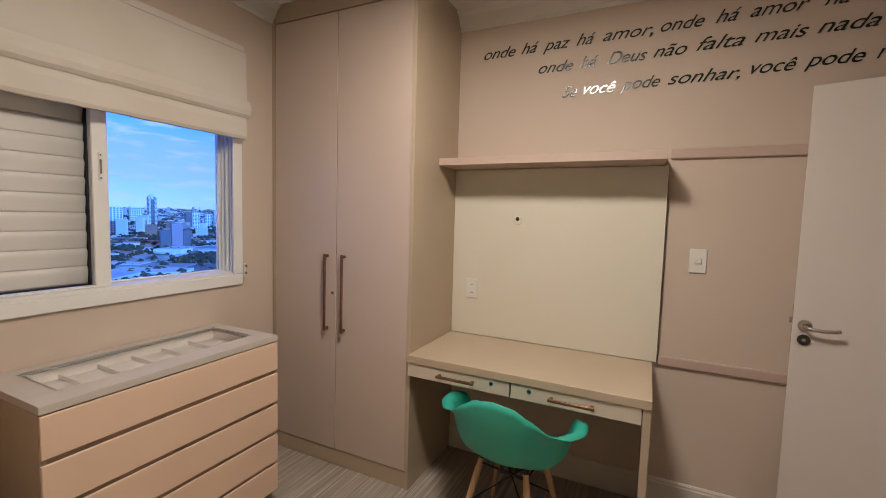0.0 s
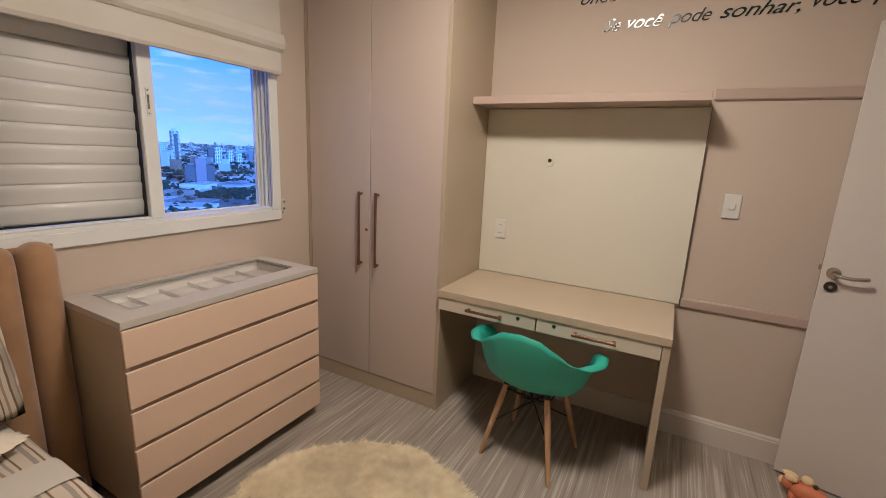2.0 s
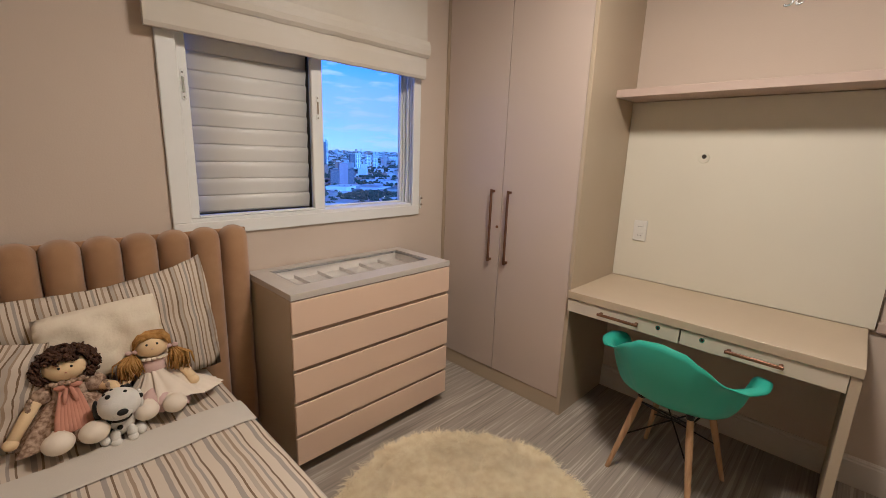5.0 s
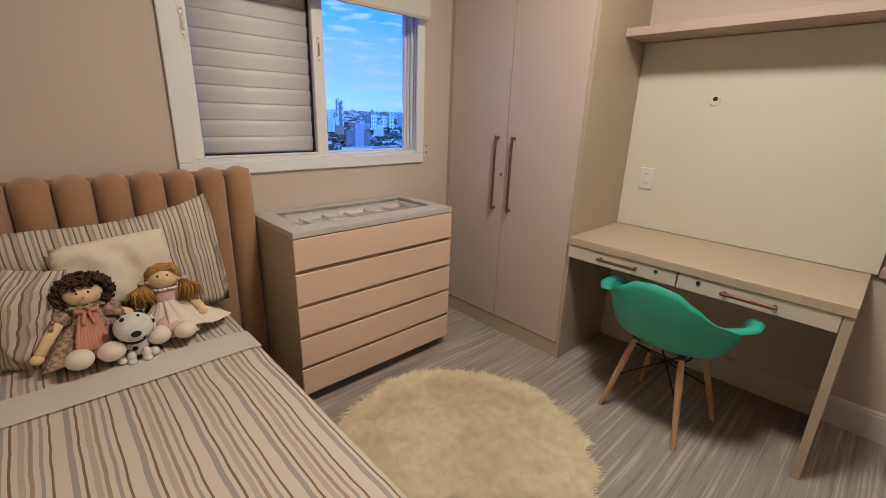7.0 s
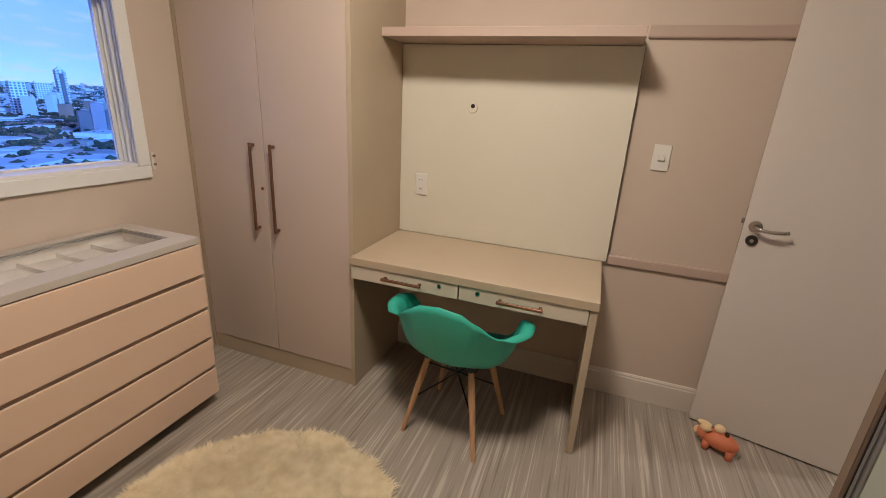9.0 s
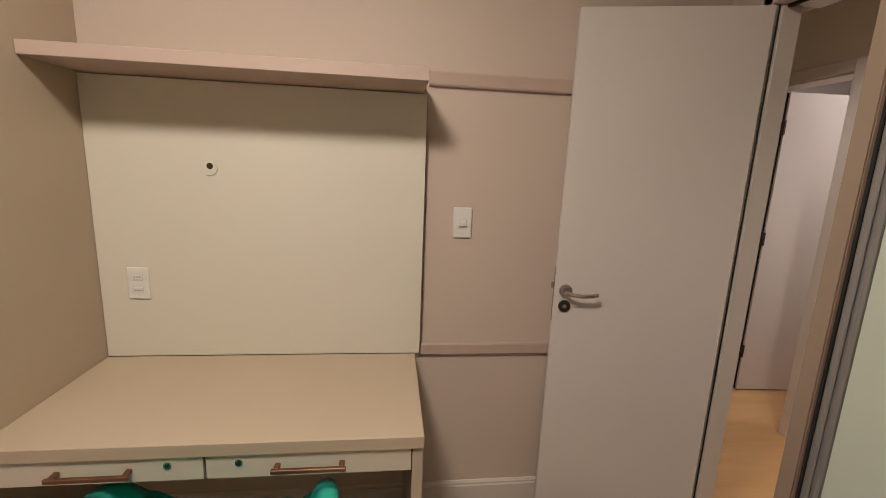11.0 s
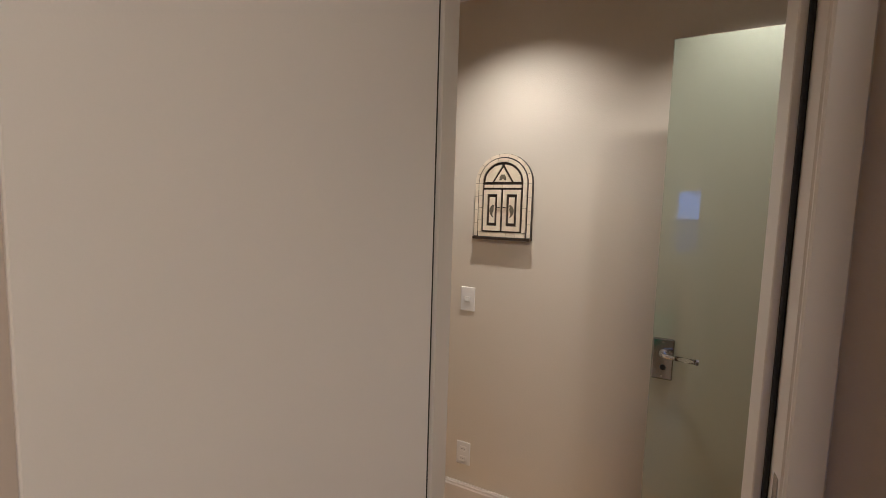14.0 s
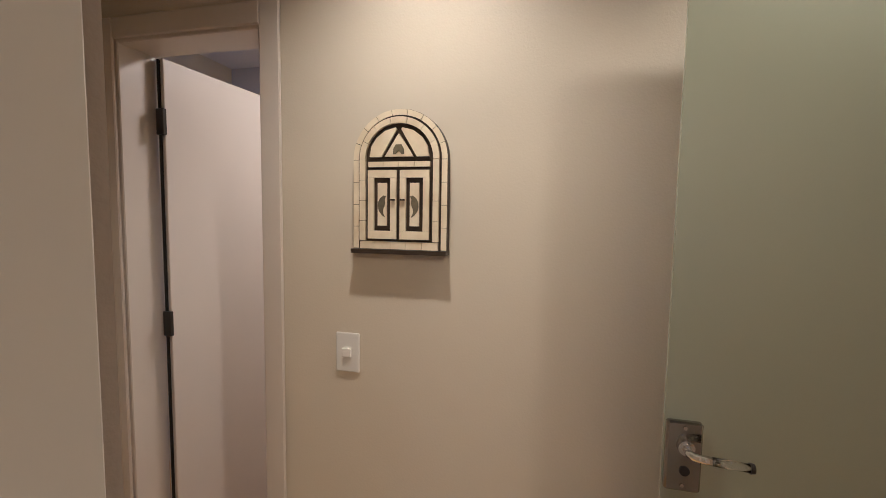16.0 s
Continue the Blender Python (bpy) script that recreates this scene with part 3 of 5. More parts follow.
def wardrobe():
    x0, x1, yf, zt = WX, -1.000, 1.988, CZ - 0.105
    t = thing("wardrobe", ((x0 + x1) / 2, 2.25, 0), "tall built-in beige wardrobe with two plain doors and copper bar handles", "wardrobe")
    box("side_panel", (x1 - 0.022, yf - 0.004, 0), (x1, NY, CZ), WOODWORK, t, 0.0015)
    box("body", (x0 + 0.001, yf + 0.022, 0.095), (x1 - 0.0225, NY - 0.001, CZ), SHADOW_GAP, t, 0)
    box("filler", (x0 + 0.001, yf, 0.0), (x0 + 0.026, yf + 0.0215, zt + 0.105), WOODWORK, t, 0.001)
    box("plinth", (x0 + 0.0265, yf + 0.006, 0.0), (x1 - 0.0225, yf + 0.0215, 0.094), WOODWORK, t, 0.001)
    box("top_band", (x0 + 0.0265, yf + 0.005, 2.556), (x1 - 0.0225, yf + 0.0215, CZ), WOODWORK, t, 0.001)
    sp = -1.494
    for xa, xb, hx in ((x0 + 0.029, sp - 0.0024, sp - 0.058), (sp + 0.0024, x1 - 0.025, sp + 0.062)):
        d = box("door", (xa, yf + 0.001, 0.098), (xb, yf + 0.0205, 2.548), DOORS, t, 0.0015)
        bar_handle(d, (hx, yf + 0.001, 0.797), (hx, yf + 0.001, 1.235), (0, -1, 0))
        if hx < sp:
            bm = bmesh.new()
            o = origin_of(d)
            c = Vector((sp - 0.024, yf + 0.0008, 1.012)) - o
            rod(bm, c, c + Vector((0, -0.004, 0)), 0.009, 0.008, 16)
            part("lock", bm, COPPER, d, "small round copper lock")
    return t


wardrobe()


# ---- desk niche: panel, shelf, desk ----
panel = thing("back_panel", (-0.43, NY, 0.75), "plain cream laminate panel between desk and shelf", "panel")
box("board", (-0.9985, 2.489, 0.752), (0.150, NY - 0.001, 1.741), CREAM, panel, 0.001)
box("edge_band", (0.1502, 2.488, 0.752), (0.1515, NY - 0.001, 1.741), SHADOW_GAP, panel, 0.0003)

shelf = thing("wall_shelf", (-0.43, 2.39, 1.745), "long beige wall shelf above the desk panel", "shelf")
box("board", (-0.9985, 2.258, 1.744), (0.135, 2.4885, 1.783), RAIL, shelf, 0.0015)
box("back_edge", (-0.9985, 2.489, 1.744), (0.1345, NY - 0.0005, 1.7825), RAIL, shelf, 0.0005)


def desk():
    t = thing("desk", (-0.43, 2.2, 0), "built-in beige desk with two locked drawers", "desk")
    box("desktop", (-0.9985, 1.948, 0.713), (0.131, 2.4885, 0.7505), DESKTOP, t, 0.0015)
    box("side_panel", (0.099, 1.955, 0.0), (0.130, 2.498, 0.7125), WOODWORK, t, 0.0015)
    box("drawer_box", (-0.985, 1.976, 0.645), (0.085, 2.35, 0.708), SHADOW_GAP, t, 0)
    for xa, xb, hx0, hx1, lx in ((-1.003, -0.4575, -0.822, -0.626, -0.545), (-0.4505, 0.096, -0.277, -0.082, -0.366)):
        d = box("drawer", (max(xa, -0.996), 1.955, 0.641), (xb, 1.9735, 0.7105), DRAWER_FRONT, t, 0.0015)
        bar_handle(d, (hx0, 1.955, 0.678), (hx1, 1.955, 0.678), (0, -1, 0))
        o = origin_of(d)
        bm = bmesh.new()
        c = Vector((lx, 1.9548, 0.688)) - o
        rod(bm, c, c + Vector((0, -0.003, 0)), 0.0105, 0.010, 16)
        lock = part("lock", bm, CHROME, d, "round chrome lock")
        bm = bmesh.new()
        rod(bm, c + Vector((0, -0.0031, 0)), c + Vector((0, -0.0042, 0)), 0.006, 0.006, 12)
        part("keyhole", bm, DARK, lock)
    return t


desk()


# ---- plates ----
def plate(name, c, normal, label, kind):
    """A white 4x2 plate on a wall; kind: switch, socket or blank."""
    n = Vector(normal)
    side = Vector((n.y, -n.x, 0)) if abs(n.z) < 0.5 else Vector((1, 0, 0))
    t = thing(name, c, label, "light switch" if kind == "switch" else "power socket")
    R = Matrix((side, n, Vector((0, 0, 1)))).transposed()

    def piece(pn, u0, u1, z0, z1, d0, d1, mat, par, bevel=0.002):
        bm = bmesh.new()
        cuboid(bm, (u0, d0, z0), (u1, d1, z1), bevel, 2)
        bmesh.ops.transform(bm, matrix=R.to_4x4(), verts=bm.verts)
        return part(pn, bm, mat, par)
    body = piece("cover", -0.037, 0.037, -0.059, 0.059, 0, 0.008, PLASTIC, t, 0.004)
    if kind == "switch":
        piece("rocker", -0.014, 0.014, -0.012, 0.014, 0.0083, 0.0165, PLASTIC, body)
    else:
        for zz in (-0.026, 0.024):
            s = piece("socket", -0.017, 0.017, zz - 0.012, zz + 0.012, 0.0083, 0.0105, PLASTIC, body)
            for u in (-0.009, 0.0, 0.009):
                piece("pin_hole", u - 0.002, u + 0.002, zz - 0.002, zz + 0.002, 0.0106, 0.0109, DARK, s, 0)
    return t


plate("light_switch", (0.302, NY, 1.279), (0, -1, 0), "white light switch on the peach wall", "switch")
plate("power_socket", (-0.868, 2.489, 1.034), (0, -1, 0), "white double socket above the desk", "socket")
plate("hall_switch", (HX1, 2.678, 1.103), (-1, 0, 0), "white light switch below a wall ornament", "switch")
plate("hall_socket", (HX1, 2.674, 0.320), (-1, 0, 0), "white socket above the skirting", "socket")
cap = thing("cable_outlet", (-0.603, 2.489, 1.450), "round white cable outlet with a dark opening", "cable outlet")
bm = bmesh.new()
rod(bm, (0, 0, 0), (0, -0.005, 0), 0.026, 0.024, 24)
capd = part("cover", bm, CREAM, cap)
bm = bmesh.new()
rod(bm, (0.001, -0.0052, 0.008), (0.001, -0.0058, 0.008), 0.011, 0.010, 16)
part("opening", bm, DARK, capd)


# ---- dresser ----
def dresser():
    x0, x1, y0, y1 = WX + 0.004, -1.537, 0.690, 1.609
    t = thing("dresser", ((x0 + x1) / 2, (y0 + y1) / 2, 0), "peach dresser with five drawers and a glass display top", "dresser")
    gx0, gx1, gy0, gy1 = -1.930, -1.640, 0.775, 1.545
    for lo, hi in (((x0, y0, 0.830), (gx0, y1, 0.857)), ((gx1, y0, 0.830), (x1, y1, 0.857)), ((gx0 + 0.0003, y0, 0.830), (gx1 - 0.0003, gy0, 0.857)), ((gx0 + 0.0003, gy1, 0.830), (gx1 - 0.0003, y1, 0.857))):
        box("top_frame", lo, hi, DESK_TOPFRAME, t, 0.001)
    for lo, hi in (((gx0, gy0 + 0.012, 0.838), (gx0 + 0.012, gy1 - 0.012, 0.8525)), ((gx1 - 0.012, gy0 + 0.012, 0.838), (gx1, gy1 - 0.012, 0.8525)), ((gx0, gy0, 0.838), (gx1, gy0 + 0.0118, 0.8525)), ((gx0, gy1 - 0.0118, 0.838), (gx1, gy1, 0.8525))):
        box("glazing_bead", lo, hi, STEEL_GREY, t, 0.001)
    pane = box("glass_top", (gx0 + 0.0125, gy0 + 0.0125, 0.842), (gx1 - 0.0125, gy1 - 0.0125, 0.847), TOPGLASS, t, 0, "clear glass pane")
    pane.visible_shadow = False
    box("tray", (gx0 - 0.012, gy0 - 0.012, 0.786), (gx1 + 0.012, gy1 + 0.012, 0.792), TRAY, t, 0)
    for lo, hi in (((gx0 - 0.012, gy0 - 0.012, 0.7925), (gx0 - 0.004, gy1 + 0.012, 0.8295)), ((gx1 + 0.004, gy0 - 0.012, 0.7925), (gx1 + 0.012, gy1 + 0.012, 0.8295)), ((gx0 - 0.0035, gy0 - 0.012, 0.7925), (gx1 + 0.0035, gy0 - 0.004, 0.8295)), ((gx0 - 0.0035, gy1 + 0.004, 0.7925), (gx1 + 0.0035, gy1 + 0.012, 0.8295))):
        box("tray_side", lo, hi, TRAY, t, 0)
    for k in range(1, 6):
        y = gy0 + (gy1 - gy0) * k / 6
        box("divider", (gx0 - 0.003, y - 0.003, 0.7925), (gx1 + 0.003, y + 0.003, 0.812), TRAY, t, 0.001)
    box("side_panel", (x0, y0, 0.072), (x1 - 0.010, y0 + 0.018, 0.8295), WOODWORK, t, 0.001)
    box("side_panel", (x0, y1 - 0.018, 0.072), (x1 - 0.010, y1, 0.8295), WOODWORK, t, 0.001)
    box("back", (x0, y0 + 0.0185, 0.072), (x0 + 0.006, y1 - 0.0185, 0.8295), WOODWORK, t, 0)
    box("carcass", (x0 + 0.0065, y0 + 0.0185, 0.072), (x1 - 0.012, y1 - 0.0185, 0.70), GAP, t, 0)
    box("front_rail", (x1 - 0.036, y0 + 0.0185, 0.7005), (x1 - 0.012, y1 - 0.0185, 0.8295), GAP, t, 0)
    # Plinth coloured dark to stand for the shadow beneath the drawers.
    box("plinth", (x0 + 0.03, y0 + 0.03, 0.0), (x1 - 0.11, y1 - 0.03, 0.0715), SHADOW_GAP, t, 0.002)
    for zb, zt in ((0.686, 0.824), (0.525, 0.667), (0.373, 0.507), (0.218, 0.355), (0.068, 0.200)):
        box("drawer", (x1 - 0.0095, y0 + 0.001, zb), (x1 + 0.001, y1 - 0.001, zt), DRAWER, t, 0.002)
    return t


TRAY = material("pale_felt_lining", (0.47, 0.455, 0.43), 0.9, second=(0.44, 0.425, 0.40), scale=30, bump=0.1)
DESK_TOPFRAME = material("pale_grey_laminate", (0.525, 0.477, 0.429), 0.35, second=(0.499, 0.455, 0.407), scale=2.0)
STEEL_GREY = material("grey_aluminium", (0.38, 0.37, 0.36), 0.35, metal=0.8)
dresser()


# ---- bed ----
def headboard():
    t = thing("headboard", (-1.94, 0.17, 0), "tan velvet headboard with vertical channel tufting", "headboard")
    n, pitch, y1, zt = 9, 0.1165, 0.692, 1.046
    for k in range(n):
        yc = y1 - pitch * (k + 0.5)
        bm = bmesh.new()
        nu, nz, rows = 14, 12, []
        for i in range(nu + 1):
            u = -math.cos(math.pi * i / nu)
            deep = 0.006 + 0.062 * (1 - abs(u) ** 2.6) ** 0.55
            top = zt + 0.044 * (1 - abs(u) ** 2.2) ** 0.55
            col = []
            for j in range(nz + 1):
                f = j / nz
                z = 0.02 + (top - 0.02 - 0.045) * min(1, f / 0.5) if f <= 0.5 else top - 0.045 * (1 - math.sin((f - 0.5) * math.pi))
                d = deep if f <= 0.5 else deep * math.cos((f - 0.5) * math.pi) ** 0.8
                wrinkle = 0.0025 * noise.noise(Vector((u * 2, z * 6, k * 3.1)))
                col.append(bm.verts.new((-1.962 + d + wrinkle - t.location.x, yc + u * (pitch / 2 - 0.0004) - t.location.y, z)))
            rows.append(col)
        for a, b in zip(rows, rows[1:]):
            for j in range(nz):
                bm.faces.new((a[j], a[j + 1], b[j + 1], b[j]))
        part("channel", bm, VELVET, t, smooth=True)
    box("back_board", (-1.984, y1 - n * pitch, 0.0), (-1.9625, y1, 1.075), VELVET, t, 0.003)
    return t


headboard()


def bed():
    t = thing("bed", (-0.95, 0.02, 0), "single bed made up with striped cotton bedding", "bed")
    y0, y1, x0, x1 = -0.435, 0.462, -1.886, -0.06
    box("base", (x0, y0 + 0.01, 0.05), (x1, y1 - 0.01, 0.27), VELVET, t, 0.012, seg=3)
    for x in (x0 + 0.08, x1 - 0.08):
        for y in (y0 + 0.07, y1 - 0.07):
            bm = bmesh.new()
            o = origin_of(t)
            rod(bm, Vector((x, y, 0)) - o, Vector((x, y, 0.05)) - o, 0.02, 0.025)
            part("foot", bm, DARK, t)
    box("mattress", (x0, y0, 0.272), (x1, y1, 0.475), SHEET, t, 0.03, seg=3)

    def cover(name, xa, xb, mat, lift, drop, label=""):
        """A cloth lying over the mattress and hanging over both sides."""
        bm = bmesh.new()
        o = origin_of(t)
        nx, rows = max(4, int((xb - xa) / 0.03)), []
        ys = [(y0 - 0.014, drop), (y0 - 0.013, 0.40), (y0 - 0.010, 0.455), (y0 + 0.004, 0.479), (y0 + 0.03, 0.486)]
        ys += [(y0 + 0.03 + (y1 - y0 - 0.06) * k / 30, 0.488) for k in range(1, 30)]
        ys += [(y1 - 0.03, 0.486), (y1 - 0.004, 0.479), (y1 + 0.010, 0.455), (y1 + 0.013, 0.40), (y1 + 0.014, drop)]
        for k in range(nx + 1):
            x = xa + (xb - xa) * k / nx
            row = []
            for y, z in ys:
                wob = noise.noise(Vector((x * 4, y * 4, 1.7))) * 0.006 + noise.noise(Vector((x * 13, y * 11, 5.1))) * 0.003
                hang = 0.48 - z
                out = (1 if y > 0 else -1) * hang * 0.06 * noise.noise(Vector((x * 9, 0.3, y)))
                row.append(bm.verts.new((x - o.x, y + out + (lift if y > y1 - 0.02 else -lift if y < y0 + 0.02 else 0) - o.y, z + lift + (wob if z > 0.47 else 0) - o.z)))
            rows.append(row)
        for a, b in zip(rows, rows[1:]):
            for i in range(len(ys) - 1):
                bm.faces.new((a[i], a[i + 1], b[i + 1], b[i]))
        ob = part(name, bm, mat, t, label, smooth=True)
        return ob
    cover("fitted_sheet", x0 + 0.002, -1.30, SHEET, 0.0, 0.30)
    cover("turned_down_sheet", -1.78, -1.515, STRIPES, 0.006, 0.26, "striped turned-down sheet")
    cover("sheet_border", -1.53, -1.372, SHEET, 0.011, 0.24, "plain ivory border band")
    cover("bedspread", -1.395, x1 + 0.012, STRIPES, 0.006, 0.12, "beige and grey striped bedspread")
    return t


bed()


def cushion(name, size, at, tilt, turn, mat, label, category, thick, flange=0.0, roll=0.0, sag=0.0, crumple=1.0):
    """A stuffed cushion, puffed in the middle and thin at its seam, leaning back."""
    bm = bmesh.new()
    w, h = size
    n, m = 22, 16
    for s in (1, -1):
        g = []
        for j in range(m + 1):
            for i in range(n + 1):
                u, v = i / n * 2 - 1, j / m * 2 - 1
                uu, vv = min(1, abs(u) / (1 - flange)), min(1, abs(v) / (1 - flange))
                puff = (max(0, 1 - uu ** 4) * max(0, 1 - vv ** 4)) ** 0.6
                wr = noise.noise(Vector((u * 3.1, v * 2.7, s * 3 + w * 7))) * 0.015 * (0.4 + puff) * crumple + noise.noise(Vector((u * 9, v * 7, s + w * 5))) * 0.005 * crumple
                pin = 1 - 0.05 * (u * u) * (1 - v * v) - 0.05 * (v * v)
                g.append(bm.verts.new((u * w / 2 * (1 - 0.06 * v * v + 0.04 * abs(u * v)), s * (thick / 2 * puff + 0.002) + wr, v * h / 2 * (1 - 0.06 * u * u + 0.04 * abs(u * v)) * pin * (1 + sag * (u * u - 0.4)) + sag * 0.08 * u ** 5 + (0.010 * flange * 14 * math.sin(u * 31 + 1) * max(0, abs(v) - 0.85) if flange else 0))))
        for j in range(m):
            for i in range(n):
                a = j * (n + 1) + i
                bm.faces.new((g[a], g[a + 1], g[a + n + 2], g[a + n + 1]))
    bmesh.ops.remove_doubles(bm, verts=bm.verts, dist=0.0045)
    ob = part(name, bm, mat, None, smooth=True)
    ob.matrix_world = Matrix.Translation(at) @ Matrix.Rotation(radians(turn), 4, "Z") @ Matrix.Rotation(radians(tilt), 4, "X") @ Matrix.Rotation(radians(roll), 4, "Y")
    return tagged(ob, label, category)


STRIPES_V = striped("striped_pillow_percale", [(0.0, C_IV), (0.10, C_TA), (0.17, C_IV), (0.30, C_BR), (0.36, C_GL), (0.48, C_TA), (0.53, C_IV), (0.66, C_BR), (0.70, C_IV), (0.80, C_GR), (0.88, C_IV), (0.95, C_BR)], 0.098, axis=0)
cushion("pillow", (0.69, 0.455), (-1.838, 0.145, 0.722), -7, 90, STRIPES_V, "striped cotton pillow leaning on the headboard", "pillow", 0.10, flange=0.07, roll=-4, sag=0.20)
cushion("pillow", (0.40, 0.36), (-1.800, -0.245, 0.665), -16, 66, STRIPES_V, "crumpled striped pillow leaning beside another pillow", "pillow", 0.13, flange=0.06, roll=12, sag=0.1, crumple=2.6)
EMBROIDERED = material("cream_embroidered_cotton", (0.78, 0.69, 0.54), 0.9, second=(0.68, 0.52, 0.42), scale=26, bump=0.3, bump_scale=120, amount=0.10)
cushion("small_cushion", (0.345, 0.26), (-1.775, 0.122, 0.755), -10, 91, EMBROIDERED, "small ivory embroidered cushion in front of a pillow", "cushion", 0.06, roll=-4)


# ---- doors ----
def lever(parent, c, along, out, mat, length=0.115):
    """A round rosette with a bent lever; along points to where the lever goes, out away from the leaf."""
    c, along, out = Vector(c), Vector(along), Vector(out)
    bm = bmesh.new()
    rod(bm, c, c + out * 0.008, 0.026, 0.025, 24)
    ros = part("rosette", bm, mat, parent, smooth=False)
    bm = bmesh.new()
    up = Vector((0, 0, 1))
    tube(bm, [c + out * 0.006, c + out * 0.03, c + out * 0.042 + along * 0.006, c + out * 0.047 + along * 0.022 - up * 0.003, c + out * 0.047 + along * length * 0.5 - up * 0.006, c + out * 0.046 + along * length * 0.85 - up * 0.001, c + out * 0.043 + along * length + up * 0.003], 0.0082, 10)
    part("lever", bm, mat, ros, smooth=True)
    return ros


def room_door():
    t = thing("door_1", (1.281, 2.287, 0), "white flush door standing wide open against the wall", "door", kind="structure", turn=165.3)
    L = 0.629
    box("leaf", (0.0, -0.035, 0.008), (L, 0.0, 2.058), LEAF, t, 0.002, local=True)
    ros = lever(t, (L - 0.043, 0.0005, 1.030), (-1, 0, 0), (0, 1, 0), STEEL)
    bm = bmesh.new()
    rod(bm, (L - 0.043, 0.0005, 0.968), (L - 0.043, 0.0075, 0.968), 0.024, 0.023, 24)
    esc = part("keyhole_rosette", bm, DARK, t, "dark round keyhole rosette")
    bm = bmesh.new()
    rod(bm, (L - 0.043, 0.0076, 0.968), (L - 0.043, 0.0095, 0.968), 0.009, 0.008, 12)
    part("cylinder", bm, STEEL, esc)
    box("latch_plate", (L + 0.0003, -0.028, 0.90), (L + 0.002, -0.007, 1.12), STEEL, t, 0.0005, local=True)
    box("latch_bolt", (L + 0.0022, -0.023, 1.035), (L + 0.012, -0.012, 1.057), STEEL, t, 0.001, local=True)
    for z in (0.25, 1.05, 1.85):
        bm = bmesh.new()
        rod(bm, (-0.003, -0.030, z - 0.04), (-0.003, -0.030, z + 0.04), 0.005)
        part("hinge", bm, STEEL, t)
    return t


room_door()

GREEN_GLASS = material("sage_back_painted_satin_glass", (0.38, 0.39, 0.29), 0.03, second=(0.365, 0.375, 0.28), scale=1.0, spec=0.7, coat=1.0)


def glass_door():
    t = thing("glass_door", (2.22, 1.24, 0), "sage-green satin glass door standing open along the hall wall", "door", kind="structure")
    box("leaf", (2.215, 1.225, 0.012), (2.225, 1.865, 2.138), GREEN_GLASS, t, 0.001)
    lock = box("lock_plate", (2.198, 1.794, 0.940), (2.2148, 1.863, 1.090), DARK_CHROME, t, 0.004, "polished chrome lock case")
    o = origin_of(lock)
    bm = bmesh.new()
    rod(bm, Vector((2.1998, 1.826, 1.038)) - o, Vector((2.190, 1.826, 1.038)) - o, 0.017, 0.016, 20)
    part("rosette", bm, CHROME, lock)
    bm = bmesh.new()
    tube(bm, [Vector(p) - o for p in ((2.192, 1.826, 1.038), (2.172, 1.826, 1.037), (2.160, 1.820, 1.038), (2.155, 1.806, 1.038), (2.153, 1.792, 1.038))], 0.0085, 10)
    part("lever_neck", bm, CHROME, lock, smooth=True)
    bm = bmesh.new()
    rod(bm, Vector((2.153, 1.791, 1.038)) - o, Vector((2.150, 1.729, 1.036)) - o, 0.0085, 0.0085, 14)
    grip = part("lever", bm, TOPGLASS, lock, "clear glass lever grip", smooth=True)
    bm = bmesh.new()
    rod(bm, Vector((2.150, 1.7285, 1.036)) - o, Vector((2.1498, 1.721, 1.036)) - o, 0.0105, 0.0095, 14)
    part("end_cap", bm, DARK, lock, "dark round end cap")
    bm = bmesh.new()
    for sz in (0.954, 1.078):
        rod(bm, Vector((2.1999, 1.829, sz)) - o, Vector((2.1962, 1.829, sz)) - o, 0.0045, 0.004, 10)
    part("screw", bm, STEEL, lock)
    bm = bmesh.new()
    rod(bm, Vector((2.1998, 1.826, 0.986)) - o, Vector((2.195, 1.826, 0.986)) - o, 0.011, 0.010, 16)
    part("cylinder", bm, DARK, lock)
    for z in (0.25, 1.85):
        box("hinge", (2.205, 1.226, z - 0.045), (2.235, 1.275, z + 0.045), CHROME, t, 0.003)
    return t


glass_door()
structure(box("glass_door_stop_wall", (HX0, HY0 - 0.02, -0.1), (2.19, HY0 + 0.1, HZ), HALL_WALL, bevel=0))


def far_door():
    t = thing("door_2", (HX1 + 0.122, 3.476, 0), "white flush door standing open into the next room", "door", kind="structure", turn=-4)
    box("leaf", (0.004, -0.035, 0.008), (0.57, 0.0, 2.038), LEAF, t, 0.002, local=True)
    for z in (0.3, 1.10, 1.82):
        h = box("hinge", (-0.012, -0.046, z - 0.045), (0.0035, -0.012, z + 0.045), DARK, t, 0.002, local=True)
    # Black strip added to draw the shade in the gap between jamb and leaf.
    box("gasket", (-0.006, -0.024, 0.010), (0.0034, -0.017, 2.034), RUBBER, t, 0.001, "black strip for the shaded hinge gap", local=True)
    return t


far_door()


# ---- sliding-door wardrobe opposite the bed's foot ----
PALE_GLASS = material("pale_green_back_painted_glass", (0.438, 0.464, 0.376), 0.10, second=(0.429, 0.455, 0.367), scale=0.8, spec=0.5)
BROWN_PANEL = material("brown_laminate", (0.30, 0.215, 0.15), 0.45, second=(0.27, 0.19, 0.13), scale=2.0, bump=0.05, bump_scale=400)
TAN_EDGE = material("tan_edge_band", (0.25, 0.185, 0.13), 0.45, second=(0.23, 0.17, 0.118), scale=3.0)
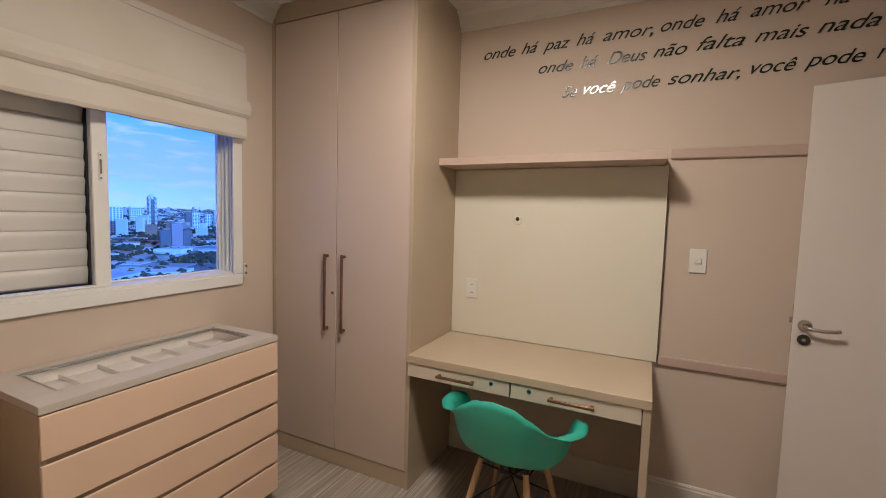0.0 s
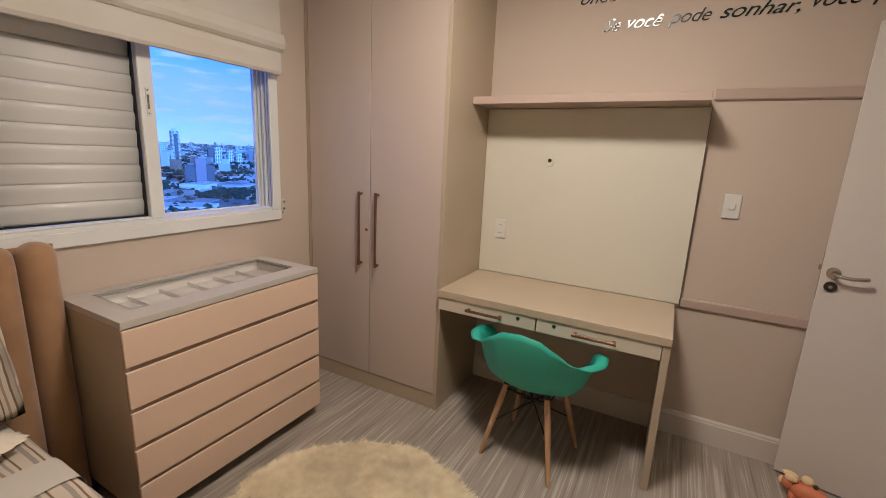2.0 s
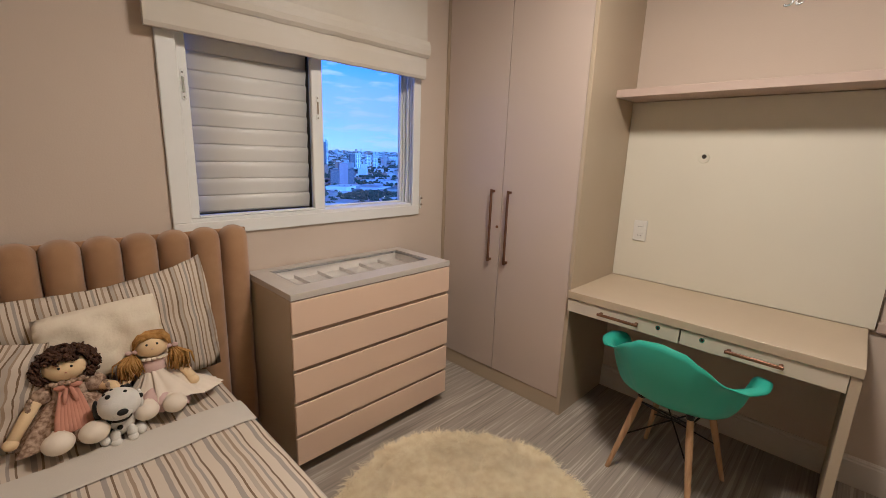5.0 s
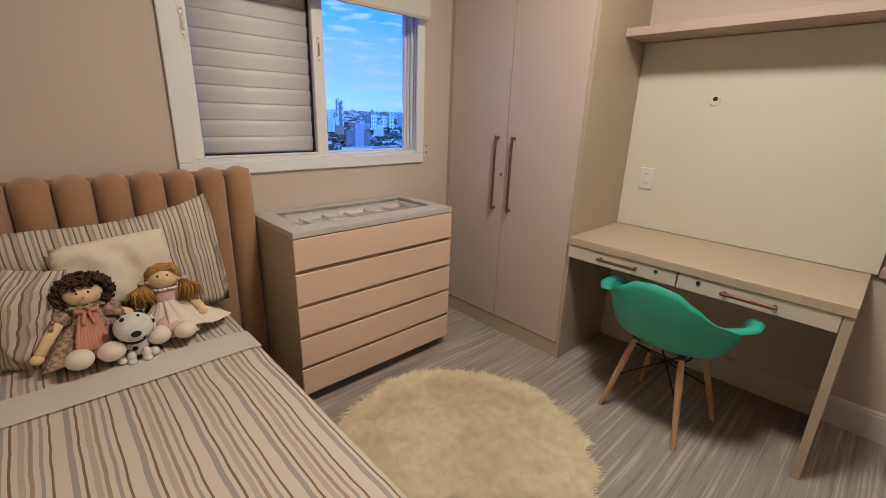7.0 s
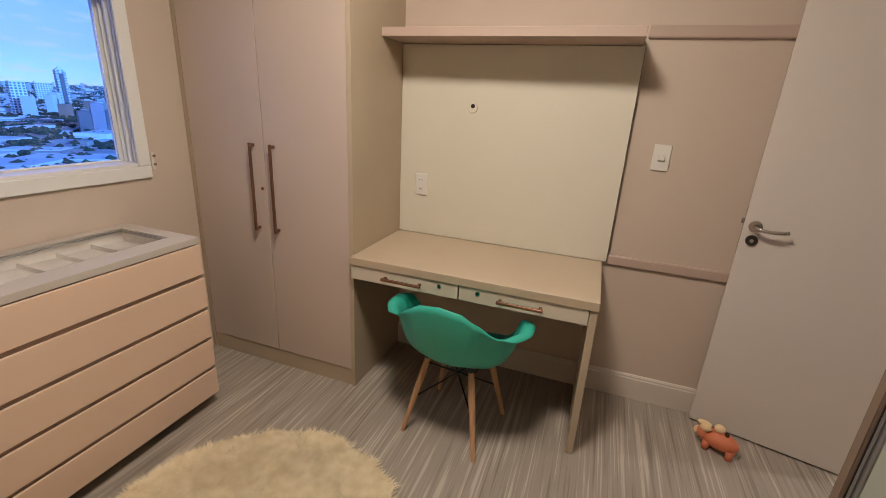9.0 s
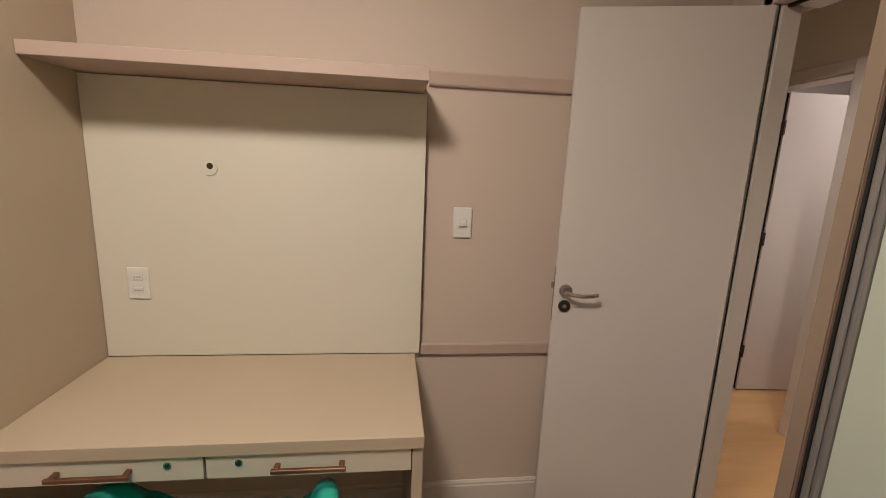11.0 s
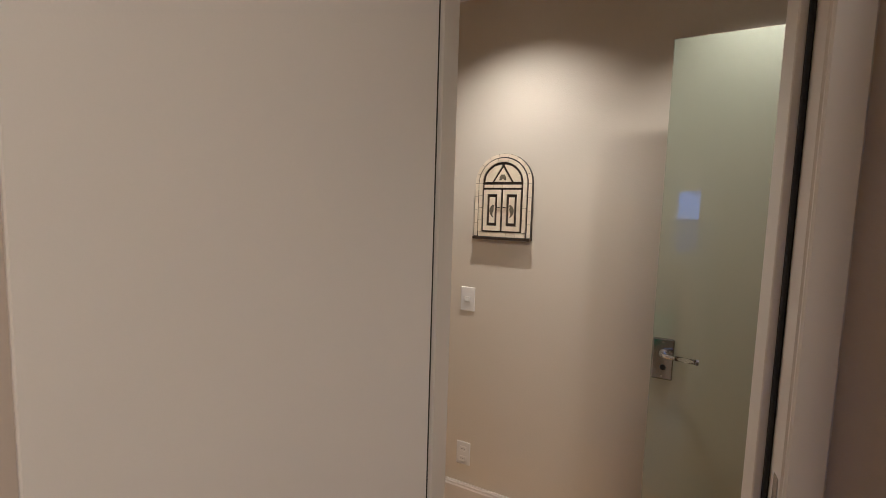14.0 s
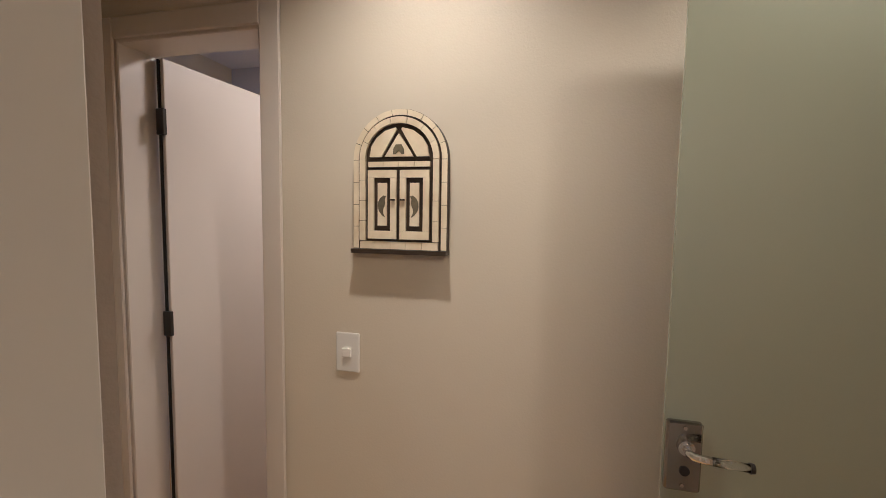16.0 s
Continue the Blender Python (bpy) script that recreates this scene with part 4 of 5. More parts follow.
ALU = material("brushed_aluminium_profile", (0.33, 0.32, 0.31), 0.4, metal=0.7, second=(0.29, 0.28, 0.27), scale=12, stretch=(1, 1, 0.05))


def sliding_wardrobe():
    t = thing("sliding_wardrobe", (1.0, 0.46, 0), "floor-to-ceiling beige wardrobe with pale green glass sliding doors", "wardrobe")
    box("end_panel", (0.783, 1.500, 0), (EX - 0.001, 1.530, CZ), BROWN_PANEL, t, 0.002)
    box("edge_band", (0.7800, 1.5002, 0), (0.7827, 1.5298, CZ - 0.072), TAN_EDGE, t, 0.0005, "tan edge band")
    box("plinth", (0.79, SY + 0.001, 0), (EX - 0.02, 1.4995, 0.07), WOODWORK, t, 0.002)
    box("top_track", (0.780, SY + 0.001, CZ - 0.07), (0.865, 1.4995, CZ), ALU, t, 0.002)
    box("body", (0.890, SY + 0.001, 0.0705), (EX - 0.02, 1.4995, CZ), SHADOW_GAP, t, 0)
    box("brush_seal", (0.790, 1.4945, 0.075), (0.812, 1.4998, CZ - 0.071), RUBBER, t, 0.001, "dark brush seal")
    for y0, y1, x0 in ((0.48, 1.494, 0.790), (SY + 0.003, 0.52, 0.828)):
        d = box("sliding_door", (x0 + 0.008, y0 + 0.030, 0.112), (x0 + 0.020, y1 - 0.030, CZ - 0.112), PALE_GLASS, t, 0.001, "pale green glass sliding door")
        for a, b in ((y0, y0 + 0.0295), (y1 - 0.0295, y1)):
            box("stile", (x0, a, 0.076), (x0 + 0.030, b, CZ - 0.072), ALU, d, 0.004, "brushed aluminium stile")
            box("stile_lip", (x0 - 0.006, a + 0.010, 0.076), (x0 - 0.0003, b - 0.010, CZ - 0.072), ALU, d, 0.002)
        for a, b in ((0.076, 0.1115), (CZ - 0.1115, CZ - 0.072)):
            box("door_rail", (x0 + 0.002, y0 + 0.0298, a), (x0 + 0.028, y1 - 0.0298, b), ALU, d, 0.003)
    return t


sliding_wardrobe()


# ---- chair ----
def armchair():
    t = thing("armchair", (-0.425, 1.945, 0), "mint-green moulded shell armchair with splayed beech legs", "chair", turn=-8)
    # local: +y is where the sitter faces

    def shell_point(a, v):
        """a: angle from the back, in degrees; v: 0 in the seat's middle, 1 at the rim."""
        s = abs(a)
        key = [(0, 0.255, 0.308), (18, 0.258, 0.296), (34, 0.266, 0.252), (50, 0.286, 0.200), (66, 0.318, 0.180), (82, 0.336, 0.180), (96, 0.330, 0.188), (108, 0.312, 0.172), (122, 0.288, 0.080), (138, 0.262, 0.008), (160, 0.238, -0.014), (180, 0.230, -0.02)]
        for (a0, r0, h0), (a1, r1, h1) in zip(key, key[1:]):
            if s <= a1:
                f = (s - a0) / (a1 - a0)
                f = f * f * (3 - 2 * f) * 0.5 + f * 0.5
                R, H = r0 + (r1 - r0) * f, h0 + (h1 - h0) * f
                break
        arm = max(0.0, min(1.0, (s - 30) / 35)) * max(0.0, min(1.0, (125 - s) / 20))
        r_back = R * (1 - (1 - v) ** 1.65) * (0.93 + 0.07 * v)
        inner = R * 0.83
        r_arm = inner * (1 - (1 - min(1, v / 0.8)) ** 1.9) + max(0, (v - 0.74) / 0.26) ** 1.6 * (R - inner)
        r = r_back + (r_arm - r_back) * arm
        if H > 0.03:
            k = max(0.0, (v - 0.40) / 0.60)
            z = H * ((1 - arm) * k ** 1.45 + arm * min(1.0, math.sin(min(1.0, k / 0.86) * math.pi / 2) ** 1.5))
            z -= arm * 0.010 * max(0.0, (v - 0.85) / 0.15) ** 2
        else:
            z = H * v ** 3
        z += -0.015 * (1 - v) ** 2
        turned = math.radians(a + 5)
        return Vector((-0.008 + r * math.sin(turned), -r * math.cos(turned) * 0.98 - 0.01, 0.415 + z))
    bm = bmesh.new()
    na, nv = 72, 22
    mid = bm.verts.new(shell_point(0, 0))
    rows = []
    for k in range(na):
        a = -180 + 360 * k / na
        rows.append([bm.verts.new(shell_point(a, j / nv)) for j in range(1, nv + 1)])
    for k in range(na):
        p, q = rows[k], rows[(k + 1) % na]
        bm.faces.new((mid, p[0], q[0]))
        for j in range(nv - 1):
            bm.faces.new((p[j], p[j + 1], q[j + 1], q[j]))
    shell = part("shell", bm, MINT, t, smooth=True)
    sol = shell.modifiers.new("thickness", "SOLIDIFY")
    sol.thickness, sol.offset = 0.006, 0.0
    tops, feet = [], []
    for sx in (-1, 1):
        for sy in (-1, 1):
            top, foot = Vector((sx * 0.105, sy * 0.10, 0.385)), Vector((sx * 0.182, sy * 0.180, 0.0))
            bm = bmesh.new()
            midp = foot.lerp(top, 0.72)
            rod(bm, foot, midp, 0.0095, 0.0155, 14)
            rod(bm, midp, top, 0.0155, 0.0125, 14)
            leg = part("leg", bm, BEECH, t, smooth=False)
            bm = bmesh.new()
            rod(bm, top - Vector((0, 0, 0.004)), top + Vector((0, 0, 0.028)), 0.015, 0.019, 12)
            part("socket", bm, BLACK_WIRE, leg)
            tops.append(foot.lerp(top, 0.93)), feet.append(foot.lerp(top, 0.46))
    for a, b in ((0, 3), (3, 0), (1, 2), (2, 1)):
        bm = bmesh.new()
        tube(bm, [tops[a], feet[b]], 0.0035, 8)
        part("brace", bm, BLACK_WIRE, t)
    for a, b in ((0, 1), (2, 3), (0, 2), (1, 3)):
        bm = bmesh.new()
        tube(bm, [tops[a], tops[b]], 0.004, 8)
        part("crossbar", bm, BLACK_WIRE, t)
    return t


armchair()


# ---- rug ----
def fur_rug():
    t = thing("round_rug", (-0.885, 1.065, 0), "round cream faux-fur rug on the streaked floor", "rug")
    bm = bmesh.new()
    bmesh.ops.create_cone(bm, cap_ends=True, segments=64, radius1=0.525, radius2=0.51, depth=0.012, matrix=Matrix.Translation((0, 0, 0.0065)))
    part("backing", bm, FUR, t)
    rng = np.random.RandomState(4)
    verts, faces = [], []
    for k in range(125000):
        r, a = 0.520 * math.sqrt(rng.rand()), rng.rand() * math.tau
        x, y = r * math.cos(a), r * math.sin(a)
        tuft = noise.noise(Vector((x * 16, y * 16, 0.4)))
        swirl = noise.noise(Vector((x * 6, y * 6, 2.4))) * 5 + rng.randn() * 1.0
        ln = (0.036 + 0.022 * rng.rand()) * (1 + 0.35 * tuft)
        dx, dy = math.cos(swirl), math.sin(swirl)
        if r > 0.45:
            dx, dy, ln = dx * 0.7 + 0.5 * math.cos(a), dy * 0.7 + 0.5 * math.sin(a), ln * 0.66
        w = 0.0009 + 0.0008 * rng.rand()
        px, py = -dy * w, dx * w
        b = len(verts)
        z0, lean = 0.010, (0.45 + 0.65 * rng.rand()) * ln
        verts += [(x - px, y - py, z0), (x + px, y + py, z0), (x + dx * lean * 0.4 + px, y + dy * lean * 0.4 + py, z0 + ln * 0.52), (x + dx * lean * 0.4 - px, y + dy * lean * 0.4 - py, z0 + ln * 0.52), (x + dx * lean * 1.5, y + dy * lean * 1.5, z0 + ln * 0.72)]
        faces += [(b, b + 1, b + 2, b + 3), (b + 3, b + 2, b + 4)]
    me = bpy.data.meshes.new("fur")
    me.from_pydata(verts, [], faces)
    me.materials.append(FUR)
    ob = new("fur", me)
    ob.parent = t
    tagged(ob, "long cream pile", kind="stuff")
    return t


fur_rug()

# ---- ceiling lamp ----
cl = thing("ceiling_lamp", (-0.39, 1.14, CZ), "round flush ceiling lamp with an opal disc", "ceiling lamp")
bm = bmesh.new()
rod(bm, (0, 0, -0.07), (0, 0, 0), 0.20, 0.205, 40)
part("housing", bm, WHITE, cl)
bm = bmesh.new()
rod(bm, (0, 0, -0.076), (0, 0, -0.0705), 0.185, 0.188, 40)
part("diffuser", bm, glow("lit_opal", (1.0, 0.84, 0.66), 4.0), cl)
for y in (2.43, 1.58):
    sp = thing("recessed_spotlight", (1.98 if y > 2 else 2.03, y, HZ), "small round recessed ceiling spotlight", "spotlight", "hall spotlights")
    bm = bmesh.new()
    rod(bm, (0, 0, -0.006), (0, 0, 0.0), 0.042, 0.045, 24)
    part("ring", bm, WHITE, sp)
    bm = bmesh.new()
    rod(bm, (0, 0, -0.0085), (0, 0, -0.0062), 0.026, 0.026, 20)
    part("lens", bm, glow("lit_lens", (1.0, 0.86, 0.66), 8.0), sp)


# ---- lettering on the wall ----
LETTER = material("glossy_black_acrylic", (0.016, 0.026, 0.023), 0.21, second=(0.014, 0.018, 0.016), scale=4, spec=0.6, coat=0.6)


def word_mesh(text, size):
    """One word in the built-in font, slanted like handwriting, its left end at nought."""
    cu = bpy.data.curves.new("lettering", "FONT")
    cu.body, cu.size, cu.shear, cu.extrude, cu.offset, cu.space_character = text, size, 0.46, 0.0018, -0.0002, 0.98
    ob = new("lettering_source", cu)
    me = bpy.data.meshes.new_from_object(ob.evaluated_get(bpy.context.evaluated_depsgraph_get()))
    bpy.data.objects.remove(ob)
    return me


def lettering(words, z, size):
    """A line of words, each given with its two ends and the height of its foot."""
    x0 = words[0][1]
    t = thing("wall_lettering", (x0, NY, z), "line of glossy black slanted lettering on the peach wall", "lettering", "lines of wall lettering")
    for text, xa, xb, foot in words:
        me = word_mesh(text, size)
        xs = [v.co.x for v in me.vertices]
        k, off = (xb - xa) / (max(xs) - min(xs)), min(xs)
        bm = bmesh.new()
        bm.from_mesh(me)
        bpy.data.meshes.remove(me)
        for v in bm.verts:
            x, y, d = v.co
            v.co = ((x - off) * k + xa - x0, -d - 0.0022, y * (1 + 0.03 * math.sin(x * 23)) + foot - z)
        bmesh.ops.remove_doubles(bm, verts=bm.verts, dist=1e-6)
        left = set(bm.verts)
        while left:
            island, stack = set(), [next(iter(left))]
            while stack:
                v = stack.pop()
                if v in island:
                    continue
                island.add(v)
                stack.extend(e.other_vert(v) for e in v.link_edges)
            left -= island
            piece, where = bmesh.new(), {}
            for v in island:
                where[v] = piece.verts.new(v.co)
            for f in {f for v in island for f in v.link_faces}:
                piece.faces.new([where[v] for v in f.verts])
            part("letter", piece, LETTER, t)
        bm.free()
    return t


lettering([("onde", -0.848, -0.660, 2.379), ("h\u00e1", -0.627, -0.530, 2.383), ("paz", -0.505, -0.360, 2.385), ("h\u00e1", -0.328, -0.232, 2.387), ("amor,", -0.196, 0.039, 2.390), ("onde", 0.072, 0.258, 2.396), ("h\u00e1", 0.302, 0.402, 2.400), ("amor", 0.436, 0.650, 2.404), ("h\u00e1", 0.700, 0.800, 2.408)], 2.376, 0.084)
lettering([("onde", -0.525, -0.338, 2.264), ("h\u00e1", -0.305, -0.213, 2.268), ("Deus", -0.168, 0.020, 2.271), ("n\u00e3o", 0.046, 0.193, 2.277), ("falta", 0.230, 0.425, 2.284), ("mais", 0.459, 0.655, 2.290), ("nada", 0.683, 0.890, 2.296)], 2.256, 0.084)
lettering([("Se", -0.392, -0.312, 2.122), ("voc\u00ea", -0.278, -0.120, 2.128), ("pode", -0.097, 0.085, 2.135), ("sonhar,", 0.118, 0.415, 2.138), ("voc\u00ea", 0.457, 0.622, 2.150), ("pode", 0.648, 0.850, 2.158), ("r", 0.885, 0.925, 2.164)], 2.116, 0.084)


# ---- arched wall ornament ----
BONE = material("ivory_bone_inlay", (0.80, 0.70, 0.53), 0.38, second=(0.66, 0.55, 0.38), scale=14, bump=0.2, bump_scale=90, spec=0.5, amount=0.45)
EBONY = material("dark_brown_lacquered_wood", (0.028, 0.019, 0.012), 0.45, second=(0.05, 0.032, 0.02), scale=25, bump=0.2)
OLIVE = material("olive_grey_horn", (0.17, 0.14, 0.09), 0.4, second=(0.10, 0.085, 0.055), scale=30)


def ornament():
    t = thing("wall_ornament", (HX1, 2.514, 1.408), "arched bone-inlay wall ornament shaped like a little window", "wall ornament")
    R, vc = 0.1345, 0.2485

    def poly(name, pts, d0, d1, mat, par=None, label=""):
        bm = bmesh.new()
        extrude_outline(bm, [(-u, v) for u, v in pts], "x", -d0 * 1.08, -d1 * 1.08)
        return part(name, bm, mat, par or t, label)

    def arc(r, a0, a1, n):
        return [(r * math.cos(a0 + (a1 - a0) * k / n), vc + r * math.sin(a0 + (a1 - a0) * k / n)) for k in range(n + 1)]
    board = poly("board", [(-R, 0), (R, 0)] + arc(R, 0, math.pi, 28), 0.0, 0.024, EBONY, None, "dark wooden backing board")
    for r1, r0, d, n, sides in ((0.1335, 0.1185, 0.027, 9, 4), (0.1125, 0.0965, 0.034, 7, 4)):
        for k in range(n):
            a0, a1 = math.pi * k / n + 0.006, math.pi * (k + 1) / n - 0.006
            poly("tile", arc(r1, a0, a1, 5) + arc(r0, a1, a0, 5), 0.0245, d, BONE)
        v0 = 0.006 if r1 > 0.12 else 0.028
        for s in (-1, 1):
            for k in range(sides):
                za, zb = v0 + (vc - v0) * k / sides + 0.0006, v0 + (vc - v0) * (k + 1) / sides - 0.0006
                poly("tile", [(s * r0, za), (s * r1, za), (s * r1, zb), (s * r0, zb)], 0.0245, d, BONE)
    poly("ledge", [(-0.136, -0.007), (0.136, -0.007), (0.136, 0.0045), (-0.136, 0.0045)], 0.0, 0.040, EBONY, None, "dark wooden bottom ledge")
    for k in range(5):
        ua, ub = -0.112 + 0.0448 * k + 0.0006, -0.112 + 0.0448 * (k + 1) - 0.0006
        poly("tile", [(ua, 0.006), (ub, 0.006), (ub, 0.0265), (ua, 0.0265)], 0.0245, 0.032, BONE)
    for k in range(4):
        ua, ub = -0.088 + 0.044 * k + 0.0005, -0.088 + 0.044 * (k + 1) - 0.0005
        poly("tile", [(ua, 0.229), (ub, 0.229), (ub, 0.243), (ua, 0.243)], 0.0245, 0.032, BONE)
    poly("gable", [(-0.040, 0.256), (0.040, 0.256), (0.0, 0.318)], 0.0245, 0.032, BONE)
    poly("crescent", [(-0.016, 0.262), (-0.009, 0.262), (0.0, 0.271), (0.009, 0.262), (0.016, 0.262), (0.015, 0.276), (0.008, 0.288), (-0.008, 0.288), (-0.015, 0.276)], 0.0322, 0.0335, OLIVE)
    for s in (-1, 1):
        poly("spandrel", [(s * 0.050, 0.256), (s * 0.084, 0.256), (s * 0.079, 0.284), (s * 0.064, 0.307), (s * 0.040, 0.325), (s * 0.010, 0.333), (s * 0.006, 0.3285)], 0.0245, 0.031, BONE)
        shutter = poly("shutter", [(s * 0.0035, 0.032), (s * 0.089, 0.032), (s * 0.089, 0.222), (s * 0.0035, 0.222)], 0.0245, 0.029, EBONY)
        for a, b, c, d in ((0.005, 0.087, 0.034, 0.056), (0.005, 0.087, 0.200, 0.220), (0.005, 0.022, 0.0565, 0.1995), (0.070, 0.087, 0.0565, 0.1995)):
            poly("rail", [(s * a, c), (s * b, c), (s * b, d), (s * a, d)], 0.0292, 0.036, BONE, shutter)
        poly("inlay", [(s * 0.033, 0.070), (s * 0.059, 0.070), (s * 0.059, 0.186), (s * 0.033, 0.186)], 0.0292, 0.034, BONE, shutter)
        poly("leaf", [(s * 0.034, 0.150), (s * 0.042, 0.152), (s * 0.051, 0.145), (s * 0.057, 0.134), (s * 0.058, 0.122), (s * 0.055, 0.110), (s * 0.046, 0.098), (s * 0.036, 0.092), (s * 0.042, 0.103), (s * 0.043, 0.114), (s * 0.039, 0.122), (s * 0.037, 0.131), (s * 0.038, 0.142)], 0.0342, 0.0352, OLIVE, shutter)
        poly("knob", [(s * 0.008, 0.138), (s * 0.020, 0.138), (s * 0.020, 0.142), (s * 0.008, 0.142)], 0.0362, 0.043, EBONY, shutter)
    return t


ornament()


# ---- toys ----
SKIN = material("cream_doll_cotton", (0.80, 0.60, 0.35), 0.9, second=(0.76, 0.56, 0.32), scale=20, bump=0.2, bump_scale=400)
BROWN_HAIR = material("dark_brown_wool", (0.085, 0.038, 0.020), 0.95, second=(0.055, 0.025, 0.014), scale=60, bump=0.6, bump_scale=200)
BLOND_HAIR = material("honey_wool", (0.48, 0.265, 0.07), 0.9, second=(0.33, 0.165, 0.035), scale=60, bump=0.6, bump_scale=200)
FLORAL = material("floral_cotton", (0.507, 0.367, 0.263), 0.9, second=(0.193, 0.114, 0.070), scale=85, detail=2, bump=0.3, bump_scale=200)
PINK = material("salmon_pink_cotton", (0.578, 0.280, 0.193), 0.9, second=(0.525, 0.236, 0.158), scale=12, bump=0.2)
PALE_PINK = material("pale_pink_cotton", (0.647, 0.455, 0.411), 0.9, second=(0.612, 0.420, 0.376), scale=12, bump=0.2)
IVORY = material("ivory_doll_cotton", (0.80, 0.70, 0.58), 0.9, second=(0.76, 0.66, 0.54), scale=12, bump=0.2)
BLACK_CLOTH = material("black_felt", (0.015, 0.014, 0.013), 0.8)
PLUSH_WHITE = material("white_plush", (0.700, 0.665, 0.612), 0.95, second=(0.656, 0.621, 0.569), scale=40, bump=0.4, bump_scale=300)
ORANGE = material("orange_terracotta_plastic", (0.62, 0.20, 0.085), 0.5, second=(0.54, 0.16, 0.07), scale=9)


def toy(name, bm, mats, at, turn, label, category, tilt=0.0):
    ob = part(name, bm, mats, None, smooth=True)
    ob.matrix_world = Matrix.Translation(at) @ Matrix.Rotation(radians(turn), 4, "Z") @ Matrix.Rotation(radians(tilt), 4, "Y")
    if name == "animal_toy":
        ob.matrix_world = ob.matrix_world @ Matrix.Diagonal((0.98, 1.15, 1.2, 1))
    if name == "plush_dog":
        ob.matrix_world = ob.matrix_world @ Matrix.Diagonal((1.16, 1.16, 1.12, 1))
    if name == "rag_doll":
        ob.matrix_world = ob.matrix_world @ Matrix.Diagonal((1.16, 1.13, 1.06, 1))
    return tagged(ob, label, category)


def strand(bm, pts, r, mi, seg=6):
    """A tapering lock of wool through points."""
    first = len(bm.faces)
    n = len(pts)
    rings = []
    for i, p in enumerate(pts):
        d = (pts[min(i + 1, n - 1)] - pts[max(i - 1, 0)]).normalized()
        q = d.to_track_quat("Z", "Y").to_matrix()
        rr = r * (1.0 if 0 < i < n - 1 else 0.45)
        rings.append([bm.verts.new(p + q @ Vector((rr * math.cos(k * math.tau / seg), rr * math.sin(k * math.tau / seg), 0))) for k in range(seg)])
    made = []
    for a, b in zip(rings, rings[1:]):
        made += [bm.faces.new((a[k], a[(k + 1) % seg], b[(k + 1) % seg], b[k])) for k in range(seg)]
    made += [bm.faces.new(rings[0][::-1]), bm.faces.new(rings[-1])]
    for f in made:
        f.material_index = mi
    return first


def soft_limb(bm, pts, radii, mi, seg=12):
    """A stuffed limb: a round tube whose radius changes along it."""
    pts = [Vector(p) for p in pts]
    n, rings = len(pts), []
    for i, p in enumerate(pts):
        d = (pts[min(i + 1, n - 1)] - pts[max(i - 1, 0)]).normalized()
        q = d.to_track_quat("Z", "Y").to_matrix()
        rings.append([bm.verts.new(p + q @ Vector((radii[i] * math.cos(k * math.tau / seg), radii[i] * math.sin(k * math.tau / seg), 0)) * (1 + 0.06 * noise.noise(Vector((i * 1.3, k * 0.9, p.x * 40))))) for k in range(seg)])
    made = []
    for a, b in zip(rings, rings[1:]):
        made += [bm.faces.new((a[k], a[(k + 1) % seg], b[(k + 1) % seg], b[k])) for k in range(seg)]
    made += [bm.faces.new(rings[0][::-1]), bm.faces.new(rings[-1])]
    for f in made:
        f.material_index = mi


def gathered_skirt(bm, levels, mi, hem, folds, stretch=(1, 1), shift=(0, 0)):
    """A skirt of gathered cloth; levels are (radius, height, depth of folds); the last ring takes the hem's slot."""
    n, rings = 96, []
    for r, z, f in levels:
        ring = []
        for k in range(n):
            a = k * math.tau / n
            w = math.sin(a * folds + 1.4 * math.sin(a * 3)) + 0.5 * math.sin(a * folds * 1.7 + 2)
            rr = r + f * w
            low = 1 - (z - levels[-1][1]) / (levels[0][1] - levels[-1][1])
            ring.append(bm.verts.new((rr * math.cos(a) * stretch[0] + shift[0] * low, rr * math.sin(a) * stretch[1] + shift[1] * low, z + f * 0.5 * math.sin(a * folds * 0.5))))
        rings.append(ring)
    for q, (a, b) in enumerate(zip(rings, rings[1:])):
        for k in range(n):
            face = bm.faces.new((a[k], a[(k + 1) % n], b[(k + 1) % n], b[k]))
            face.material_index = hem if q == len(rings) - 2 else mi


def doll_face(bm, c, r):
    blob(bm, c, r, 0, seg=24, rings=16)
    for s in (-1, 1):
        e = Vector((c[0] + r[0] * 0.93, s * 0.0135, c[2] + 0.006))
        blob(bm, e, (0.0030, 0.0034, 0.0042), 6, seg=8, rings=6)
    blob(bm, (c[0] + r[0] * 0.99, 0, c[2] - 0.009), (0.002, 0.0028, 0.002), 3, seg=8, rings=5)


